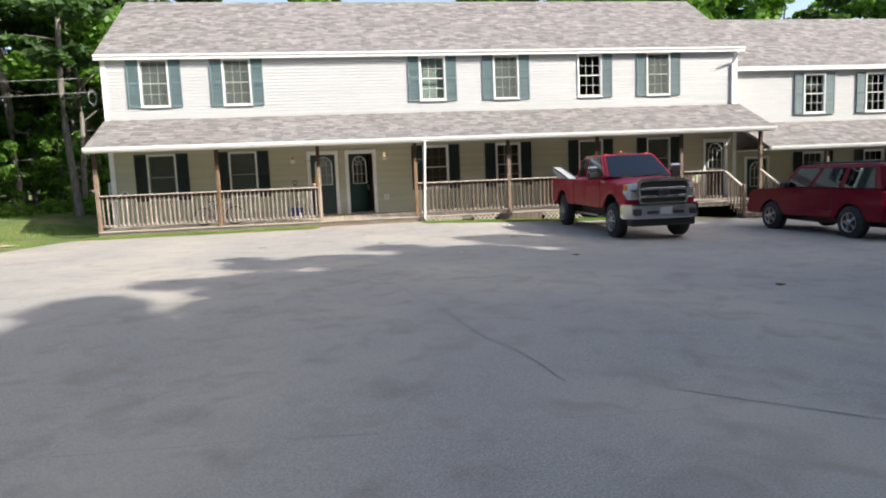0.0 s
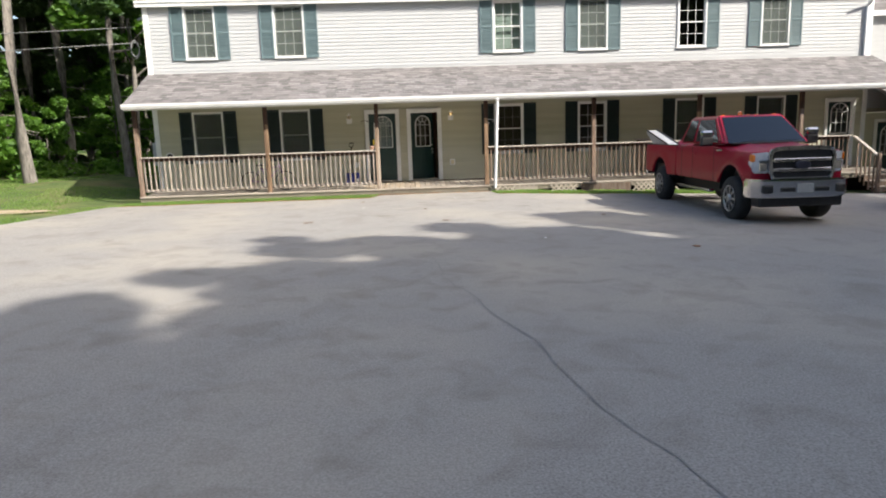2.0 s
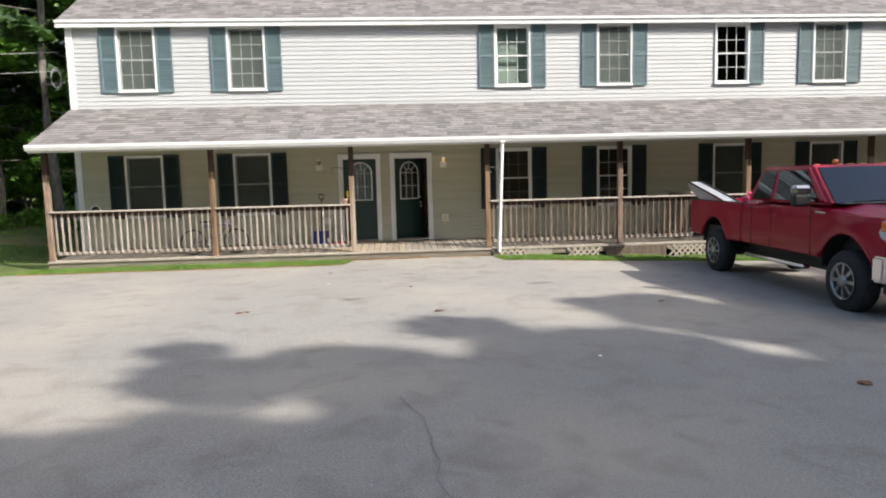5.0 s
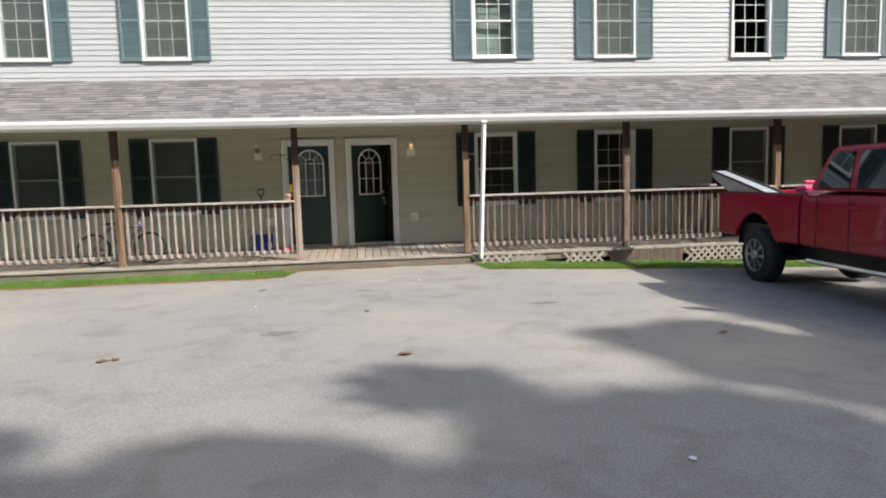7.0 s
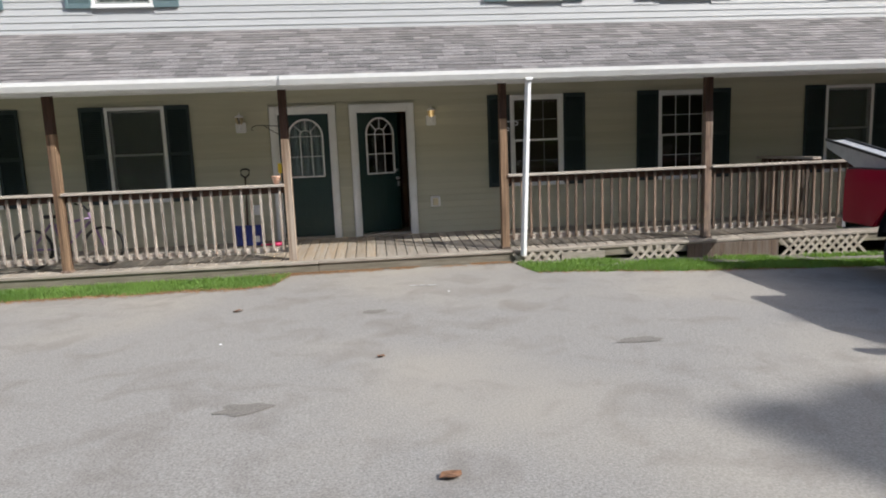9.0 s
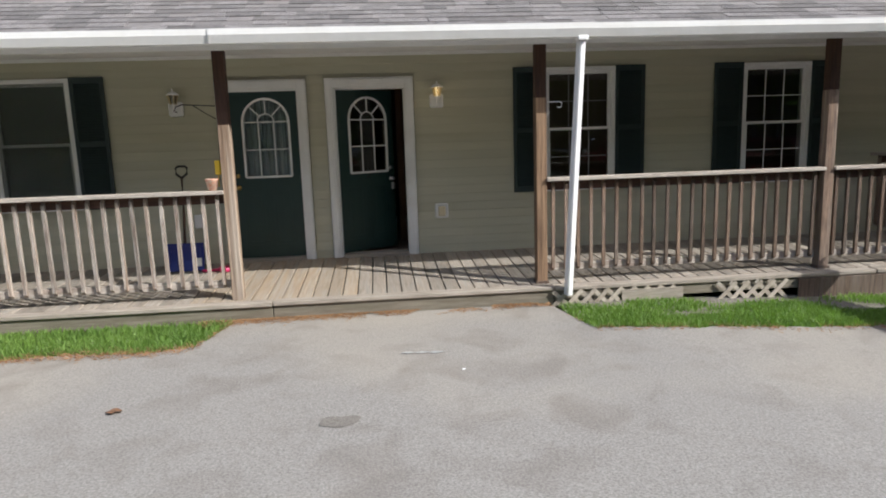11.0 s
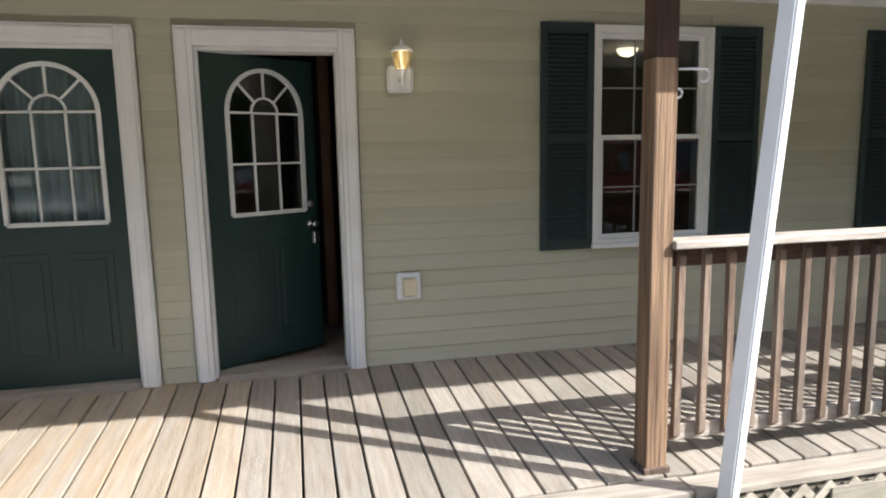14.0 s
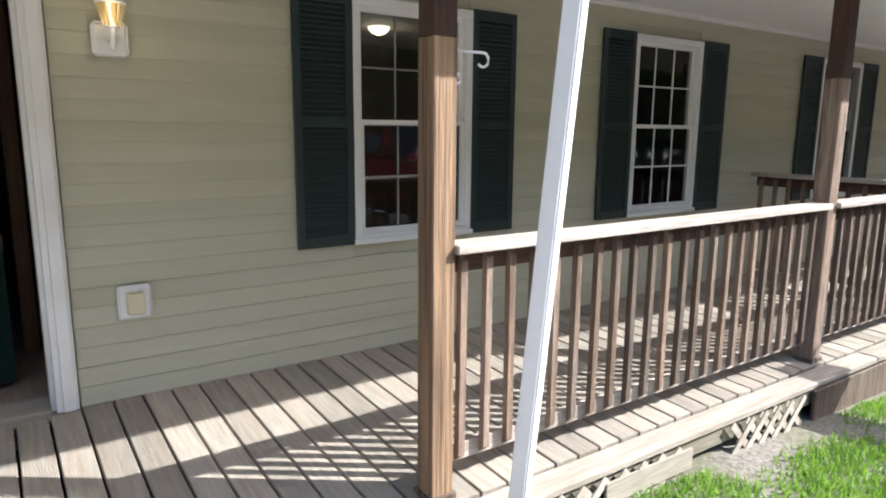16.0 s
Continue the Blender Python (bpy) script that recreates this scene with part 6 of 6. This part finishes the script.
tagged(raw("backdrop", rim_v, rim_f, M["far_wood"]), "dark far woods round the clearing", "woods", kind="structure")

# low undergrowth at the wood's edge
blobs = [(rnd(-21, -9.6), 0, 0, rnd(0.35, 0.8)) for _ in range(60)]
blobs = [(x, 5.2 + (x + 9.6) * 0.25 + rnd(0, 6), 0.5, r) for x, _, _, r in blobs]
bush = new("undergrowth", crown_mesh("undergrowth", blobs, 9000, 0.1, M["leaf"], seed=4))
tagged(bush, "bright green ferns and saplings at the wood's edge", "undergrowth", kind="stuff")


# ---- grass ----
def blades(name, spots, hgt, label):
    rng = np.random.default_rng(7)
    n = len(spots)
    p = np.array([(x, y, z) for x, y, z in spots])
    a = rng.uniform(0, math.tau, n)
    w = rng.uniform(0.004, 0.009, n)
    h = hgt * rng.uniform(0.4, 1.3, n)
    d = np.stack([np.cos(a), np.sin(a), np.zeros(n)], 1)
    tip = p + np.stack([rng.normal(0, 0.35, n) * h, rng.normal(0, 0.35, n) * h, h], 1)
    q = np.stack([p - d * w[:, None], p + d * w[:, None], tip], 1).reshape(-1, 3)
    me = bpy.data.meshes.new(name)
    me.from_pydata(q.tolist(), [], np.arange(3 * n).reshape(-1, 3).tolist())
    me.materials.append(M["grass"])
    return tagged(new(name, me), label, "grass", kind="stuff")


def strip_spots(x0, x1, y0, y1, n, thin=0.0):
    out = []
    while len(out) < n:
        x, y = rnd(x0, x1), rnd(y0, y1)
        if y < lot_edge(x) - 0.02 or noise.noise((x * 1.3, y * 1.9, 2)) < thin + rnd(-0.15, 0.15):
            n -= 0.5
            continue
        out.append((x, y, ground_z(x) - 0.015))
    return out


blades("grass", strip_spots(-7.7, -0.78, -2.85, -1.9, 30000, -0.7) + strip_spots(2.42, 9.5, -3.1, -2.55, 32000, -0.8) + strip_spots(2.42, 9.5, -2.6, -1.95, 16000, 0.0), 0.055, "ragged green grass strip along the deck")
lawn = []
while len(lawn) < 30000:
    x, y = rnd(-17, -7.7), rnd(-6.5, 4)
    if y > lot_edge(x) and noise.noise((x * 0.35, y * 0.35, 9)) > -0.15:
        lawn.append((x, y, ground_z(x, y) - 0.04))
blades("lawn_grass", lawn, 0.06, "patchy green lawn beside the house")
sand = sheet("sandy_patch", [-16 + 0.2 * i for i in range(36)], lambda x: [-3.1 + 0.25 * noise.noise((x, 2, 2)) - 0.75 * math.sin(math.pi * min(1, max(0, (x + 16) / 7.0))) ** 0.7, -3.1 + 0.25 * noise.noise((x, 2, 2)), -3.1 + 0.3 * noise.noise((x * 1.4, 5, 2)) + 0.5 * math.sin(math.pi * min(1, max(0, (x + 16) / 7.0))) ** 0.7],
             lambda x, y: ground_z(x, y) - 0.0, M["sand"])
tagged(sand, "bare sandy patch in the lawn", "soil", kind="structure")
bed = sheet("soil_bed", [2.42 + 0.15 * i for i in range(60)], lambda x: [max(lot_edge(x) - 0.04, -3.3), -2.4, -1.8], lambda x, y: ground_z(x) - 0.012, M["soil"])
tagged(bed, "bare sandy soil under the deck edge", "soil", kind="structure")
litter_spots = []
while len(litter_spots) < 11000:
    x, y = rnd(-1.1, 2.35), -1.87 - abs(random.gauss(0, 0.09))
    if rnd(0, 1) < 0.6:
        x, y = rnd(-7.6, -0.7) if rnd(0, 1) < 0.75 else rnd(2.4, 7.0), None
        y = lot_edge(x) + random.gauss(-0.02, 0.07)
    if noise.noise((x * 2.2, y * 3, 4)) > -0.1 or x < 0.4:
        litter_spots.append((x, y, ground_z(x) + 0.008))
nv, nf = [], []
for x, y, z in litter_spots:
    a, l = rnd(0, 6.28), rnd(0.02, 0.055)
    n = len(nv)
    nv += [(x, y, z), (x + l * math.cos(a), y + l * math.sin(a), z + rnd(0, 0.012)), (x + 0.007 * math.sin(a), y - 0.007 * math.cos(a), z + 0.004)]
    nf.append((n, n + 1, n + 2))
tagged(raw("needle_litter", nv, nf, M["needle_litter"]), "brown pine needles along the deck edge", "litter", kind="stuff")


def fallen_leaf(x, y, r, material, label, category, curl=0.02):
    bm = bmesh.new()
    n = 9
    c = bm.verts.new((0, 0, curl * 0.6))
    ring = [bm.verts.new((r * rnd(0.6, 1.2) * math.cos(k * math.tau / n), r * rnd(0.5, 0.9) * math.sin(k * math.tau / n), rnd(0.0, curl))) for k in range(n)]
    for k in range(n):
        bm.faces.new((c, ring[k], ring[(k + 1) % n]))
    ob = tagged(part(category.replace(" ", "_"), bm, material), label, category)
    ob.location, ob.rotation_euler = (x, y, ground_z(x) + 0.008), (0, 0, rnd(0, 6))
    ob.modifiers.new("thickness", "SOLIDIFY").thickness = 0.003


for x, y, r in ((0.75, -8.04, 0.06), (-1.97, -7.69, 0.055), (-1.87, -7.64, 0.045), (0.42, -5.98, 0.04), (-1.1, -4.03, 0.06), (3.89, -7.83, 0.055), (4.1, -11.6, 0.07), (5.6, -15.2, 0.08)):
    fallen_leaf(x, y, r, M["dry_leaf"], "brown dry leaf lying on the asphalt", "fallen leaf")
for x, y, r in ((1.24, -3.66, 0.02), (-1.0, -5.3, 0.02), (2.16, -10.55, 0.03)):
    fallen_leaf(x, y, r, M["paper"], "small white scrap of paper on the asphalt", "paper scrap", 0.004)


# marks on the asphalt
ribbon("paint_mark", [(0.8 + 0.033 * k, -3.19 - 0.004 * k + 0.01 * math.sin(k * 1.9)) for k in range(11)], 0.045, M["muntin"], pavement)
for sx, sy, rx, ry in ((0.37, -4.42, 0.16, 0.1), (-0.5, -6.9, 0.22, 0.12), (2.6, -6.0, 0.24, 0.1)):
    rim = [(sx + rx * q * math.cos(a), sy + ry * q * math.sin(a)) for a, q in ((k * math.tau / 26, 0.8 + 0.35 * noise.noise((sx + math.cos(k * math.tau / 26) * 1.5, sy + math.sin(k * math.tau / 26) * 1.5, 6))) for k in range(26))]
    raw("stain", [(x, y, ground_z(x) + 0.006 * noise.noise((x * 0.4, y * 0.4, 1)) + 0.005) for x, y in rim], [tuple(range(26))], M["stain"], pavement)

# ---- siding boards and deck planks ----
clapboards(wall_low, X_L + 0.13, X_R - 0.13, 0.085, 2.535, LOW_CUT, 0.0, M["siding_low"], 0.107)
clapboards(wall_up, X_L + 0.13, X_R - 0.13, 3.46, 5.43, UP_CUT, 0.0, M["siding_up"])
bm = boxes((0, 0.138, -1.73, -0.002, -0.03, 0.0), bevel=0.004)
plank = mesh_of("plank", bm, M["deck"])
plank_tan = plank.copy()
plank_tan.materials[0] = M["deck_tan"]
tilt = math.atan2(0.09, 1.72)
x = X_L + 0.12
while x < X_R - 0.15:
    piece("plank", plank_tan if -1.3 < x < 0.35 else plank, deck, Matrix.Translation((x, 0.0, 0.09 + rnd(-0.0015, 0.0015))) @ Matrix.Rotation(tilt, 4, "X"))
    x += 0.15
